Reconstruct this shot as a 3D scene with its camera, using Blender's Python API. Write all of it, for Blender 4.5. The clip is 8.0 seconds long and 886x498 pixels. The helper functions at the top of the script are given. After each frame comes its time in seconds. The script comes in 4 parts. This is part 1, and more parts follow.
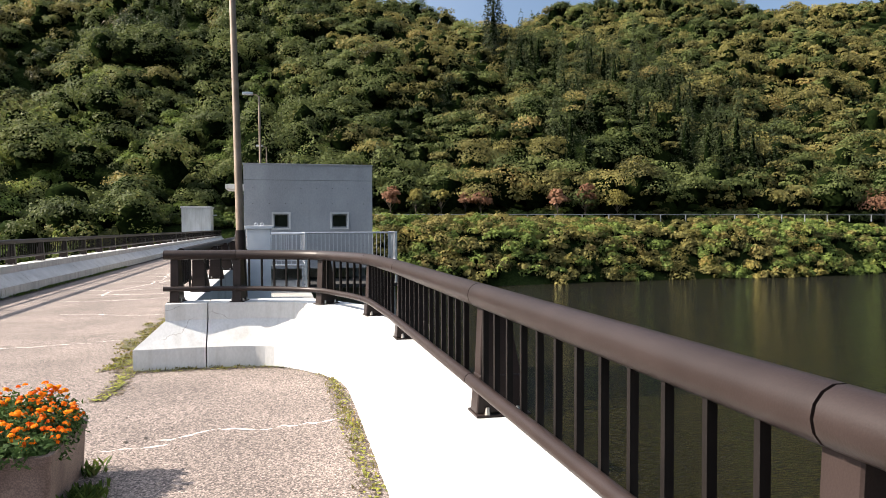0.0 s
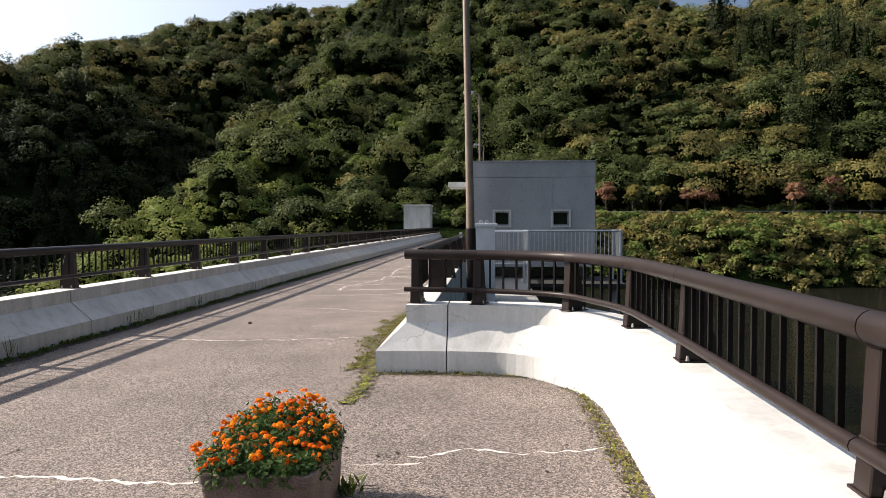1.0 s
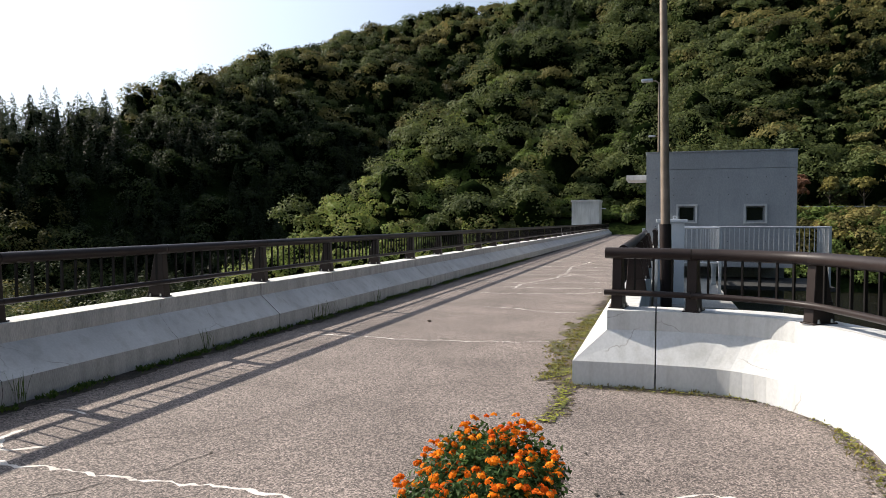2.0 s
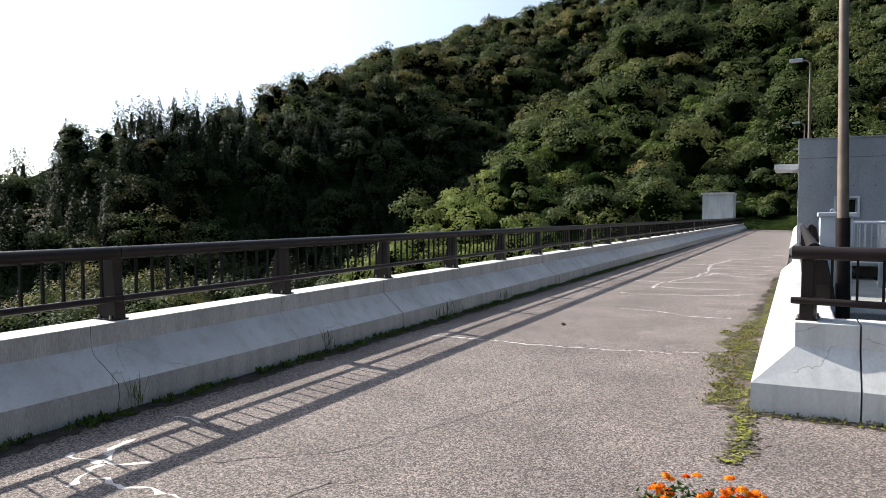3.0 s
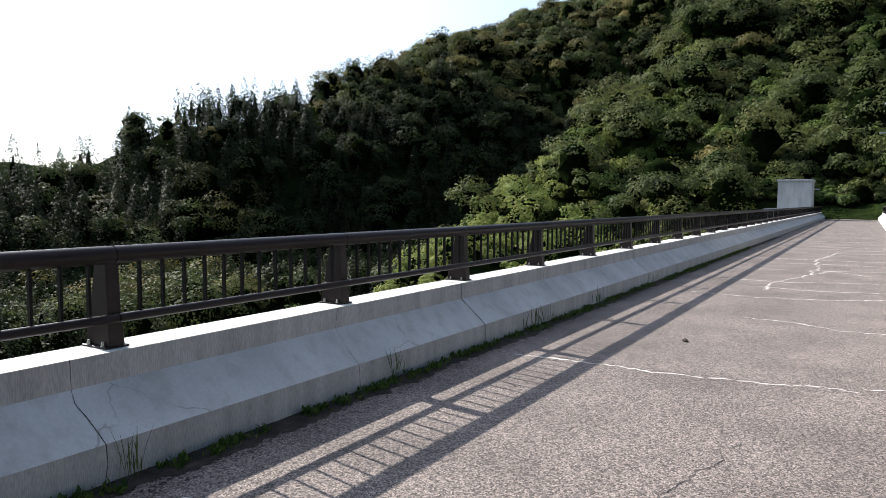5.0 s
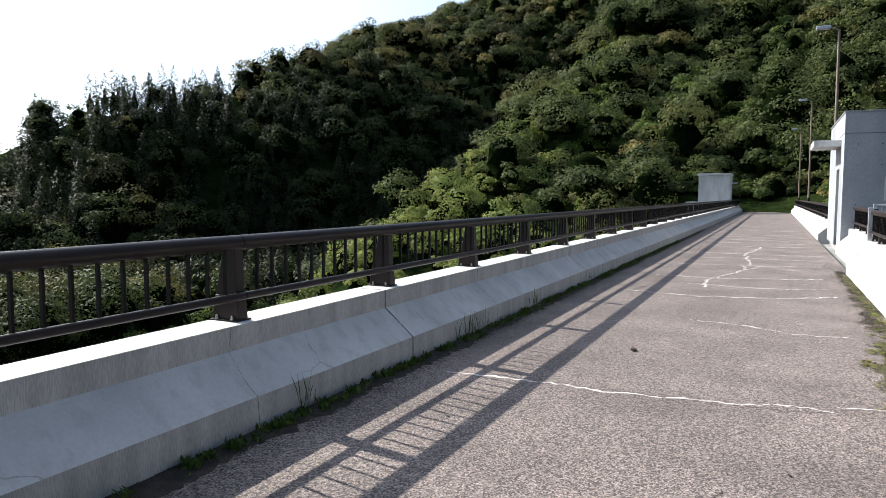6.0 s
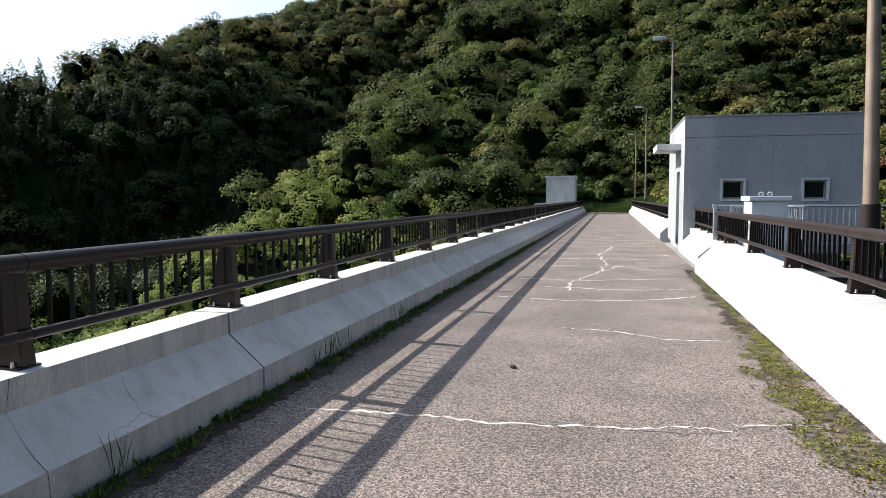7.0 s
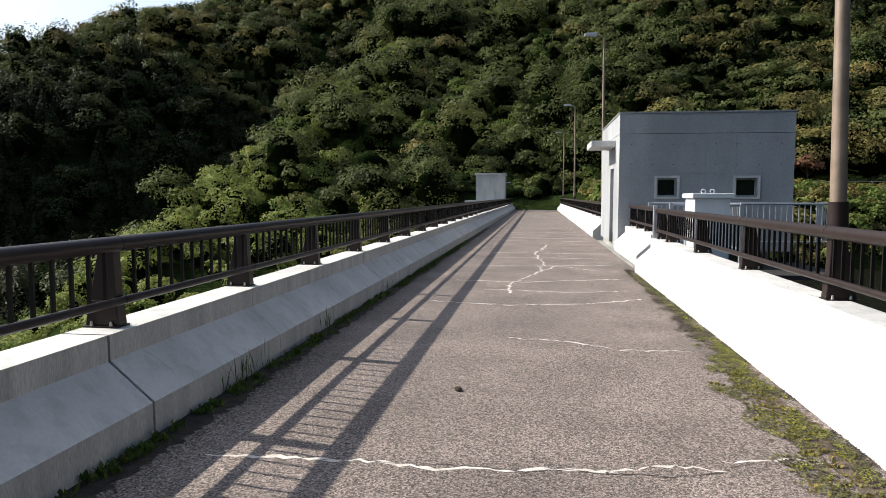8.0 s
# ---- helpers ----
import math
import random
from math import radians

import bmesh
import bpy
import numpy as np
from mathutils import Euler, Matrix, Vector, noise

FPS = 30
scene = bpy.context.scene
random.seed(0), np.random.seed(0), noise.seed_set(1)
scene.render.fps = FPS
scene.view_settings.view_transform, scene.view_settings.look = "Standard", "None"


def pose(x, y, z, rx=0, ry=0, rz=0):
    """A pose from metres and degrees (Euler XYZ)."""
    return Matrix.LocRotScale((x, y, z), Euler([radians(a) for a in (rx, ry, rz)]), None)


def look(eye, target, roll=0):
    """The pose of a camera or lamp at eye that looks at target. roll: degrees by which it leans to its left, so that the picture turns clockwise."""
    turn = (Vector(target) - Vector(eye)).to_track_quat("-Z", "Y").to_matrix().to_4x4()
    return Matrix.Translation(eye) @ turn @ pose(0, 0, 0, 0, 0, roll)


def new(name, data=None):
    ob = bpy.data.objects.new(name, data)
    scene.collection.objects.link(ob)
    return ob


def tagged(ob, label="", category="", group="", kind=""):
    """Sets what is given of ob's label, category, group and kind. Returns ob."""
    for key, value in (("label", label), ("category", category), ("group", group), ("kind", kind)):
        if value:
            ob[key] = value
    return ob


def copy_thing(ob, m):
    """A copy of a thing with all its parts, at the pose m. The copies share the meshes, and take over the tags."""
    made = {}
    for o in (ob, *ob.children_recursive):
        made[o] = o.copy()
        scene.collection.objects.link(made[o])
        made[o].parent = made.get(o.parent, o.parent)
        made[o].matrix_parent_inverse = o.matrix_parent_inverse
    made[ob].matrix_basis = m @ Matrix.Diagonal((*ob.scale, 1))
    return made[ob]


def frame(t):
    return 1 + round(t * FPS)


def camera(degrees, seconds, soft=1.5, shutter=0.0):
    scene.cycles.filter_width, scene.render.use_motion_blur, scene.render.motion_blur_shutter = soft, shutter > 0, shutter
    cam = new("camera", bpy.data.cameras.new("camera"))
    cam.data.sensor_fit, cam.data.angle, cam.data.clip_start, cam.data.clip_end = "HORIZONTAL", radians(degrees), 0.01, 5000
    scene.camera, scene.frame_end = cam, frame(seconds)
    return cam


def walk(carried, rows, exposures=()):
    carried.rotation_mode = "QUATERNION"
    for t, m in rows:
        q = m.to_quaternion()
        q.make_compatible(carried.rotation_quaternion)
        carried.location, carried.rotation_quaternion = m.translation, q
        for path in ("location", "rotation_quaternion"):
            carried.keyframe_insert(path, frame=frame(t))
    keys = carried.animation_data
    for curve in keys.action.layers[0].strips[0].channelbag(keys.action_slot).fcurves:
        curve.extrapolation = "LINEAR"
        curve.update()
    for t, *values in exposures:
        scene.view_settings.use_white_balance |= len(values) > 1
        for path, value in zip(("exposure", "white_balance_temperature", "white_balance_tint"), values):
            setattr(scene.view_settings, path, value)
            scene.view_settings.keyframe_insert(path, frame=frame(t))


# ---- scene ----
cam = camera(64.7, 8.0, soft=0.9)
PATH = [
    (0, (1.026, -1.149, 1.618), (1.485, 0.796, 1.555), -0.2),
    (0.5, (0.928, -0.753, 1.627), (1.037, 1.243, 1.561), -0.1),
    (1, (0.682, -0.367, 1.636), (0.549, 1.627, 1.567), -0.1),
    (1.5, (0.504, 0.007, 1.629), (0.149, 1.974, 1.552), -0.1),
    (2, (0.228, 0.324, 1.622), (-0.362, 2.233, 1.542), -0.0),
    (3.5, (-0.556, 1.466, 1.608), (-1.547, 3.2, 1.496), 0.1),
    (4, (-0.896, 1.829, 1.616), (-1.936, 3.533, 1.491), 0.2),
    (5.5, (-1.791, 3.025, 1.617), (-2.801, 4.745, 1.473), 0.3),
    (6, (-1.986, 3.494, 1.632), (-2.84, 5.296, 1.48), 0.2),
    (6.5, (-2.15, 3.862, 1.647), (-2.801, 5.748, 1.505), 0.2),
    (7, (-2.385, 4.316, 1.642), (-2.851, 6.255, 1.497), -0.1),
    (7.5, (-2.522, 4.792, 1.63), (-2.861, 6.757, 1.475), 0.0),
    (8, (-2.646, 5.255, 1.627), (-2.913, 7.231, 1.474), 0.1),
]
# the clip's own exposure drifts as it pans
EXPOSURES = [(0, 1.47, 6600, 13), (0.5, 1.05, 6600, 13), (1.0, 0.78, 6600, 13), (1.5, 0.66, 6500, 12), (2.0, 0.68, 6350, 11), (3.5, 0.86, 5950, 10), (5.5, 0.90, 5900, 10), (6.5, 0.90, 5980, 10), (7.2, 0.85, 6100, 10), (8, 0.66, 6250, 10)]
walk(cam, [(t, look(eye, target, roll)) for t, eye, target, roll in PATH], EXPOSURES)

# ---- world, sun ----
world = bpy.data.worlds.new("sky")
scene.world = world
world.use_nodes = True
wn = world.node_tree.nodes
sky = wn.new("ShaderNodeTexSky")
sky.sky_type, sky.sun_disc = "NISHITA", False
SUN = Vector((-1.38, 0.30, 1.0)).normalized()
sky.sun_elevation = math.asin(SUN.z)
sky.sun_rotation = math.atan2(SUN.x, SUN.y)
sky.dust_density, sky.air_density, sky.ozone_density = 0.9, 1.0, 1.2
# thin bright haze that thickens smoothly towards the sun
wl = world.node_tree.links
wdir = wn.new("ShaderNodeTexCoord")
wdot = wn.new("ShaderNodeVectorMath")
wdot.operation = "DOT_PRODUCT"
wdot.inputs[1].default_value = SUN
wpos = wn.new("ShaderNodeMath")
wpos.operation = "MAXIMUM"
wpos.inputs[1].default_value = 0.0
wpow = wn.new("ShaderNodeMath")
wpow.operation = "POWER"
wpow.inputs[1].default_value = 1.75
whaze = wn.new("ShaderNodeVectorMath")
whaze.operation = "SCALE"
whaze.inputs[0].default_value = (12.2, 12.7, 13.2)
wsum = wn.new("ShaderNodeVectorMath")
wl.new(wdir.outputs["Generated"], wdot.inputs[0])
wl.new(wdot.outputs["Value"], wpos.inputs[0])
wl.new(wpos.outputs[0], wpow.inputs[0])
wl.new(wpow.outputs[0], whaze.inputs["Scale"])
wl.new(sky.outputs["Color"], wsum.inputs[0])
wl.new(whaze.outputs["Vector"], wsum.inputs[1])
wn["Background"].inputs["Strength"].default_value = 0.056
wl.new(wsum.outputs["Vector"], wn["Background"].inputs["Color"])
sun = new("sun", bpy.data.lights.new("sun", "SUN"))
sun.data.energy, sun.data.angle, sun.data.color = 5.0, radians(0.6), (1.0, 0.9, 0.76)
sun.matrix_world = look((0, 0, 60), Vector((0, 0, 60)) - SUN)


# ---- materials ----
def mat(name, a, b, scale=8.0, rough=0.8, metal=0.0, bump=0.3, fine=120.0, speck=0.0, ramp=(0.35, 0.65), stretch=(1, 1, 1), dist=0.01, rand=0.0):
    """Two colours mixed by noise at two scales, with fine relief."""
    m = bpy.data.materials.new(name)
    m.use_nodes = True
    n, l = m.node_tree.nodes, m.node_tree.links
    p = n["Principled BSDF"]
    p.inputs["Roughness"].default_value, p.inputs["Metallic"].default_value = rough, metal
    co = n.new("ShaderNodeNewGeometry")
    mp = n.new("ShaderNodeMapping")
    mp.inputs["Scale"].default_value = stretch
    l.new(co.outputs["Position"], mp.inputs["Vector"])
    big = n.new("ShaderNodeTexNoise")
    big.inputs["Scale"].default_value, big.inputs["Detail"].default_value = scale, 8
    sm = n.new("ShaderNodeTexNoise")
    sm.inputs["Scale"].default_value, sm.inputs["Detail"].default_value = fine, 3
    l.new(mp.outputs["Vector"], big.inputs["Vector"])
    l.new(mp.outputs["Vector"], sm.inputs["Vector"])
    rp = n.new("ShaderNodeValToRGB")
    rp.color_ramp.elements[0].position, rp.color_ramp.elements[1].position = ramp
    rp.color_ramp.elements[0].color, rp.color_ramp.elements[1].color = (*a, 1), (*b, 1)
    l.new(big.outputs["Fac"], rp.inputs["Fac"])
    out = rp.outputs["Color"]
    if speck:
        mx = n.new("ShaderNodeMix")
        mx.data_type, mx.blend_type = "RGBA", "MULTIPLY"
        mx.inputs["Factor"].default_value = speck
        sr = n.new("ShaderNodeValToRGB")
        sr.color_ramp.elements[0].position, sr.color_ramp.elements[1].position = 0.40, 0.60
        sr.color_ramp.elements[0].color, sr.color_ramp.elements[1].color = (0.25, 0.25, 0.25, 1), (1.7, 1.65, 1.6, 1)
        l.new(sm.outputs["Fac"], sr.inputs["Fac"])
        l.new(out, mx.inputs["A"])
        l.new(sr.outputs["Color"], mx.inputs["B"])
        out = mx.outputs["Result"]
    if rand:
        oi = n.new("ShaderNodeObjectInfo")
        mr = n.new("ShaderNodeMapRange")
        mr.inputs["To Min"].default_value, mr.inputs["To Max"].default_value = 1 - rand, 1 + rand
        l.new(oi.outputs["Random"], mr.inputs["Value"])
        mv = n.new("ShaderNodeVectorMath")
        mv.operation = "SCALE"
        l.new(out, mv.inputs[0])
        l.new(mr.outputs["Result"], mv.inputs["Scale"])
        out = mv.outputs["Vector"]
    l.new(out, p.inputs["Base Color"])
    bp = n.new("ShaderNodeBump")
    bp.inputs["Strength"].default_value, bp.inputs["Distance"].default_value = bump, dist
    l.new(sm.outputs["Fac"], bp.inputs["Height"])
    l.new(bp.outputs["Normal"], p.inputs["Normal"])
    return m


def leaf_mat(name, dark, light, autumn=None, translucent=0.32):
    """Foliage: tone by tree, by leaf clump and by broad drifts over the slope."""
    m = bpy.data.materials.new(name)
    m.use_nodes = True
    n, l = m.node_tree.nodes, m.node_tree.links
    p = n["Principled BSDF"]
    p.inputs["Roughness"].default_value = 0.6
    p.inputs["Specular IOR Level"].default_value = 0.1
    at = n.new("ShaderNodeAttribute")
    at.attribute_name = "tint"
    ge = n.new("ShaderNodeNewGeometry")
    add = n.new("ShaderNodeMath")
    add.operation = "MULTIPLY_ADD"
    add.inputs[1].default_value = 0.32
    l.new(ge.outputs["Random Per Island"], add.inputs[0])
    sc = n.new("ShaderNodeMath")
    sc.operation = "MULTIPLY"
    sc.inputs[1].default_value = 0.72
    l.new(at.outputs["Fac"], sc.inputs[0])
    l.new(sc.outputs[0], add.inputs[2])
    rp = n.new("ShaderNodeValToRGB")
    rp.color_ramp.elements[0].color, rp.color_ramp.elements[1].color = (*dark, 1), (*light, 1)
    rp.color_ramp.elements[0].position, rp.color_ramp.elements[1].position = 0.1, 0.8
    if autumn:
        e = rp.color_ramp.elements.new(0.95)
        e.color = (*autumn, 1)
    l.new(add.outputs[0], rp.inputs["Fac"])
    l.new(rp.outputs["Color"], p.inputs["Base Color"])
    tr = n.new("ShaderNodeBsdfTranslucent")
    l.new(rp.outputs["Color"], tr.inputs["Color"])
    mx = n.new("ShaderNodeMixShader")
    mx.inputs["Fac"].default_value = translucent
    l.new(p.outputs["BSDF"], mx.inputs[1])
    l.new(tr.outputs["BSDF"], mx.inputs[2])
    l.new(mx.outputs["Shader"], n["Material Output"].inputs["Surface"])
    return m


ASPHALT = mat("asphalt", (0.122, 0.104, 0.095), (0.178, 0.153, 0.140), 0.9, 0.9, 0, 0.5, 95, 0.6, dist=0.004)
an, al = ASPHALT.node_tree.nodes, ASPHALT.node_tree.links
grain = an.new("ShaderNodeTexVoronoi")
grain.inputs["Scale"].default_value = 82
ageo = an.new("ShaderNodeNewGeometry")
al.new(ageo.outputs["Position"], grain.inputs["Vector"])
grey = an.new("ShaderNodeRGBToBW")
al.new(grain.outputs["Color"], grey.inputs["Color"])
gramp = an.new("ShaderNodeValToRGB")
gramp.color_ramp.elements[0].position, gramp.color_ramp.elements[1].position = 0.25, 0.8
gramp.color_ramp.elements[0].color, gramp.color_ramp.elements[1].color = (0.36, 0.35, 0.35, 1), (1.9, 1.85, 1.83, 1)
al.new(grey.outputs["Val"], gramp.inputs["Fac"])
gmix = an.new("ShaderNodeMix")
gmix.data_type, gmix.blend_type = "RGBA", "MULTIPLY"
gmix.inputs["Factor"].default_value = 0.9
ap = an["Principled BSDF"]
al.new(ap.inputs["Base Color"].links[0].from_socket, gmix.inputs["A"])
al.new(gramp.outputs["Color"], gmix.inputs["B"])
chips = an.new("ShaderNodeTexNoise")
chips.inputs["Scale"].default_value, chips.inputs["Detail"].default_value = 34, 4
al.new(ageo.outputs["Position"], chips.inputs["Vector"])
chramp = an.new("ShaderNodeValToRGB")
chramp.color_ramp.elements[0].position, chramp.color_ramp.elements[1].position = 0.36, 0.64
chramp.color_ramp.elements[0].color, chramp.color_ramp.elements[1].color = (0.6, 0.6, 0.61, 1), (1.42, 1.4, 1.37, 1)
al.new(chips.outputs["Fac"], chramp.inputs["Fac"])
cmul = an.new("ShaderNodeMix")
cmul.data_type, cmul.blend_type = "RGBA", "MULTIPLY"
cmul.inputs["Factor"].default_value = 0.45
al.new(gmix.outputs["Result"], cmul.inputs["A"])
al.new(chramp.outputs["Color"], cmul.inputs["B"])
al.new(cmul.outputs["Result"], ap.inputs["Base Color"])
CONCRETE = mat("concrete", (0.45, 0.455, 0.45), (0.585, 0.59, 0.585), 1.3, 0.88, 0, 0.08, 45, 0.05, ramp=(0.3, 0.6), stretch=(1, 1, 0.5))
cn, cl = CONCRETE.node_tree.nodes, CONCRETE.node_tree.links
cgeo = cn.new("ShaderNodeNewGeometry")
cmap = cn.new("ShaderNodeMapping")
cmap.inputs["Scale"].default_value = (7, 7, 0.5)
cno = cn.new("ShaderNodeTexNoise")
cno.inputs["Scale"].default_value, cno.inputs["Detail"].default_value = 1.0, 6
cra = cn.new("ShaderNodeValToRGB")
cra.color_ramp.elements[0].position, cra.color_ramp.elements[1].position = 0.36, 0.5
cra.color_ramp.elements[0].color = (0.74, 0.73, 0.70, 1)
cmx = cn.new("ShaderNodeMix")
cmx.data_type, cmx.blend_type = "RGBA", "MULTIPLY"
cmx.inputs["Factor"].default_value = 0.45
cp = cn["Principled BSDF"]
cl.new(cgeo.outputs["Position"], cmap.inputs["Vector"])
cl.new(cmap.outputs["Vector"], cno.inputs["Vector"])
cl.new(cno.outputs["Fac"], cra.inputs["Fac"])
cl.new(cp.inputs["Base Color"].links[0].from_socket, cmx.inputs["A"])
cl.new(cra.outputs["Color"], cmx.inputs["B"])
cvo = cn.new("ShaderNodeTexVoronoi")
cvo.feature = "DISTANCE_TO_EDGE"
cvo.inputs["Scale"].default_value = 0.75
cwob = cn.new("ShaderNodeTexNoise")
cwob.inputs["Scale"].default_value, cwob.inputs["Detail"].default_value = 3.0, 5
cmixv = cn.new("ShaderNodeMix")
cmixv.data_type = "VECTOR"
cmixv.inputs["Factor"].default_value = 0.22
cl.new(cgeo.outputs["Position"], cwob.inputs["Vector"])
cl.new(cgeo.outputs["Position"], cmixv.inputs["A"])
cl.new(cwob.outputs["Color"], cmixv.inputs["B"])
cl.new(cmixv.outputs["Result"], cvo.inputs["Vector"])
cthin = cn.new("ShaderNodeValToRGB")
cthin.color_ramp.elements[0].position, cthin.color_ramp.elements[1].position = 0.0005, 0.0022
cthin.color_ramp.elements[0].color = (0.6, 0.58, 0.55, 1)
cl.new(cvo.outputs["Distance"], cthin.inputs["Fac"])
cmask = cn.new("ShaderNodeValToRGB")
cmask.color_ramp.elements[0].position, cmask.color_ramp.elements[1].position = 0.56, 0.6
cmn = cn.new("ShaderNodeTexNoise")
cmn.inputs["Scale"].default_value = 0.8
cl.new(cgeo.outputs["Position"], cmn.inputs["Vector"])
cl.new(cmn.outputs["Fac"], cmask.inputs["Fac"])
cm2 = cn.new("ShaderNodeMix")
cm2.data_type, cm2.blend_type = "RGBA", "MULTIPLY"
cl.new(cmask.outputs["Color"], cm2.inputs["Factor"])
cl.new(cmx.outputs["Result"], cm2.inputs["A"])
cl.new(cthin.outputs["Color"], cm2.inputs["B"])
cl.new(cm2.outputs["Result"], cp.inputs["Base Color"])
# streak stains, and darker all over to paint the shade on upright faces
SHADE_STAINED = mat("rain_stained_concrete", (0.35, 0.342, 0.325), (0.485, 0.478, 0.458), 2.2, 0.92, 0, 0.2, 60, 0.2, ramp=(0.32, 0.66), stretch=(3, 3, 0.35))
HOUSE = mat("house_concrete", (0.27, 0.285, 0.30), (0.36, 0.375, 0.39), 0.8, 0.85, 0, 0.15, 40, 0.1, stretch=(1, 1, 0.5))
DAM = mat("dam_concrete", (0.22, 0.22, 0.21), (0.34, 0.34, 0.32), 0.4, 0.9, 0, 0.3, 20, 0.2)
BROWN = mat("brown_paint", (0.0215, 0.0150, 0.0136), (0.028, 0.0198, 0.0182), 6, 0.42, 0.0, 0.05, 200, 0.1, rand=0.06)
BROWN.node_tree.nodes["Principled BSDF"].inputs["Specular IOR Level"].default_value = 0.2
# railing brown cut to near-black: the bars' shaded sides put into the colour
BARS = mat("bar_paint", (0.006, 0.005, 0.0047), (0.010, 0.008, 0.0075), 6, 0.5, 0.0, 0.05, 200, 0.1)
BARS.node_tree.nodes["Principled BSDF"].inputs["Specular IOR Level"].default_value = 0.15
POLE = mat("pole_paint", (0.20, 0.15, 0.11), (0.27, 0.21, 0.16), 5, 0.5, 0.2, 0.05, 150)
SILVER = mat("aluminium", (0.50, 0.52, 0.55), (0.60, 0.62, 0.65), 5, 0.4, 0.7, 0.05, 150)
STEEL = mat("bolt_steel", (0.35, 0.33, 0.30), (0.5, 0.48, 0.45), 30, 0.4, 0.9, 0.1, 200)
WHITEBOX = mat("pale_paint", (0.60, 0.63, 0.66), (0.70, 0.72, 0.74), 3, 0.5, 0, 0.05, 100)
DARK = mat("dark_gap", (0.015, 0.015, 0.015), (0.03, 0.03, 0.028), 10, 0.8)
FRAME = mat("window_alloy", (0.25, 0.26, 0.27), (0.35, 0.36, 0.37), 10, 0.45, 0.5)
SEAL = mat("crack_filler", (0.50, 0.46, 0.42), (0.68, 0.64, 0.60), 7, 0.85, 0, 0.3, 80, 0.2)
CRACK = mat("open_crack", (0.035, 0.032, 0.03), (0.07, 0.06, 0.055), 10, 0.9)
SOIL = mat("soil", (0.014, 0.011, 0.008), (0.05, 0.04, 0.03), 9, 0.95, 0, 0.8, 90, 0.5, dist=0.02)
MOSS = mat("moss", (0.05, 0.062, 0.010), (0.30, 0.315, 0.03), 7, 0.95, 0, 0.9, 140, 0.5, dist=0.02)
LITTER = mat("leaf_litter", (0.06, 0.045, 0.03), (0.15, 0.115, 0.08), 9, 0.95, 0, 0.9, 110, 0.6, dist=0.015)
# almost black: the shade under the trees is put into the ground colour
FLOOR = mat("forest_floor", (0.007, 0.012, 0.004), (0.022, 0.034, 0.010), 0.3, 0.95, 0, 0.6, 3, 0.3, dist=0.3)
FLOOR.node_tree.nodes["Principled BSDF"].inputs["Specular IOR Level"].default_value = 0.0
PLANTER = mat("planter_concrete", (0.095, 0.068, 0.06), (0.155, 0.115, 0.10), 6, 0.9, 0, 0.5, 120, 0.35, dist=0.006)
L_GREEN = leaf_mat("leaves_green", (0.018, 0.030, 0.011), (0.135, 0.162, 0.053), (0.165, 0.150, 0.050))
L_OLIVE = leaf_mat("leaves_olive", (0.036, 0.039, 0.014), (0.225, 0.203, 0.068), (0.27, 0.190, 0.072))
L_CEDAR = leaf_mat("needles", (0.012, 0.019, 0.009), (0.062, 0.078, 0.030), translucent=0.15)
L_VINE = leaf_mat("vine_leaves", (0.026, 0.050, 0.013), (0.190, 0.250, 0.062), (0.260, 0.270, 0.075), 0.35)
L_RED = leaf_mat("autumn_leaves", (0.12, 0.055, 0.035), (0.30, 0.165, 0.10), (0.34, 0.22, 0.11))
L_YELLOW = leaf_mat("yellow_leaves", (0.065, 0.066, 0.018), (0.255, 0.222, 0.065), (0.30, 0.215, 0.07))
L_WEED = leaf_mat("weed_leaves", (0.03, 0.06, 0.012), (0.10, 0.15, 0.03), (0.17, 0.15, 0.05))
L_MARI = leaf_mat("marigold_leaves", (0.02, 0.05, 0.012), (0.075, 0.13, 0.04))
PETAL = leaf_mat("petals", (0.70, 0.10, 0.004), (0.93, 0.30, 0.01), (0.95, 0.45, 0.02), 0.2)
# near-black core colour that stands in for the shade inside the crowns
INNER_SHADE = mat("inner_foliage", (0.003, 0.006, 0.002), (0.008, 0.013, 0.004), 2, 1.0, 0, 0.0, 5)
INNER_SHADE.node_tree.nodes["Principled BSDF"].inputs["Specular IOR Level"].default_value = 0.0
BARK = mat("bark", (0.05, 0.04, 0.03), (0.10, 0.08, 0.06), 12, 0.95, 0, 0.6, 40)

water_m = bpy.data.materials.new("lake_water")
water_m.use_nodes = True
wp = water_m.node_tree.nodes["Principled BSDF"]
wp.inputs["Base Color"].default_value = (0.011, 0.0098, 0.0035, 1)
wp.inputs["Roughness"].default_value, wp.inputs["IOR"].default_value = 0.06, 1.33
wv = water_m.node_tree.nodes.new("ShaderNodeTexNoise")
wv.inputs["Scale"].default_value, wv.inputs["Detail"].default_value = 4.0, 3
wg = water_m.node_tree.nodes.new("ShaderNodeNewGeometry")
wm = water_m.node_tree.nodes.new("ShaderNodeMapping")
wm.inputs["Scale"].default_value = (0.7, 2.6, 1.0)
wb = water_m.node_tree.nodes.new("ShaderNodeBump")
wb.inputs["Strength"].default_value, wb.inputs["Distance"].default_value = 1.0, 0.3
for a, b in ((wg.outputs["Position"], wm.inputs["Vector"]), (wm.outputs["Vector"], wv.inputs["Vector"]), (wv.outputs["Fac"], wb.inputs["Height"]), (wb.outputs["Normal"], wp.inputs["Normal"])):
    water_m.node_tree.links.new(a, b)

glass_m = bpy.data.materials.new("dark_glass")
glass_m.use_nodes = True
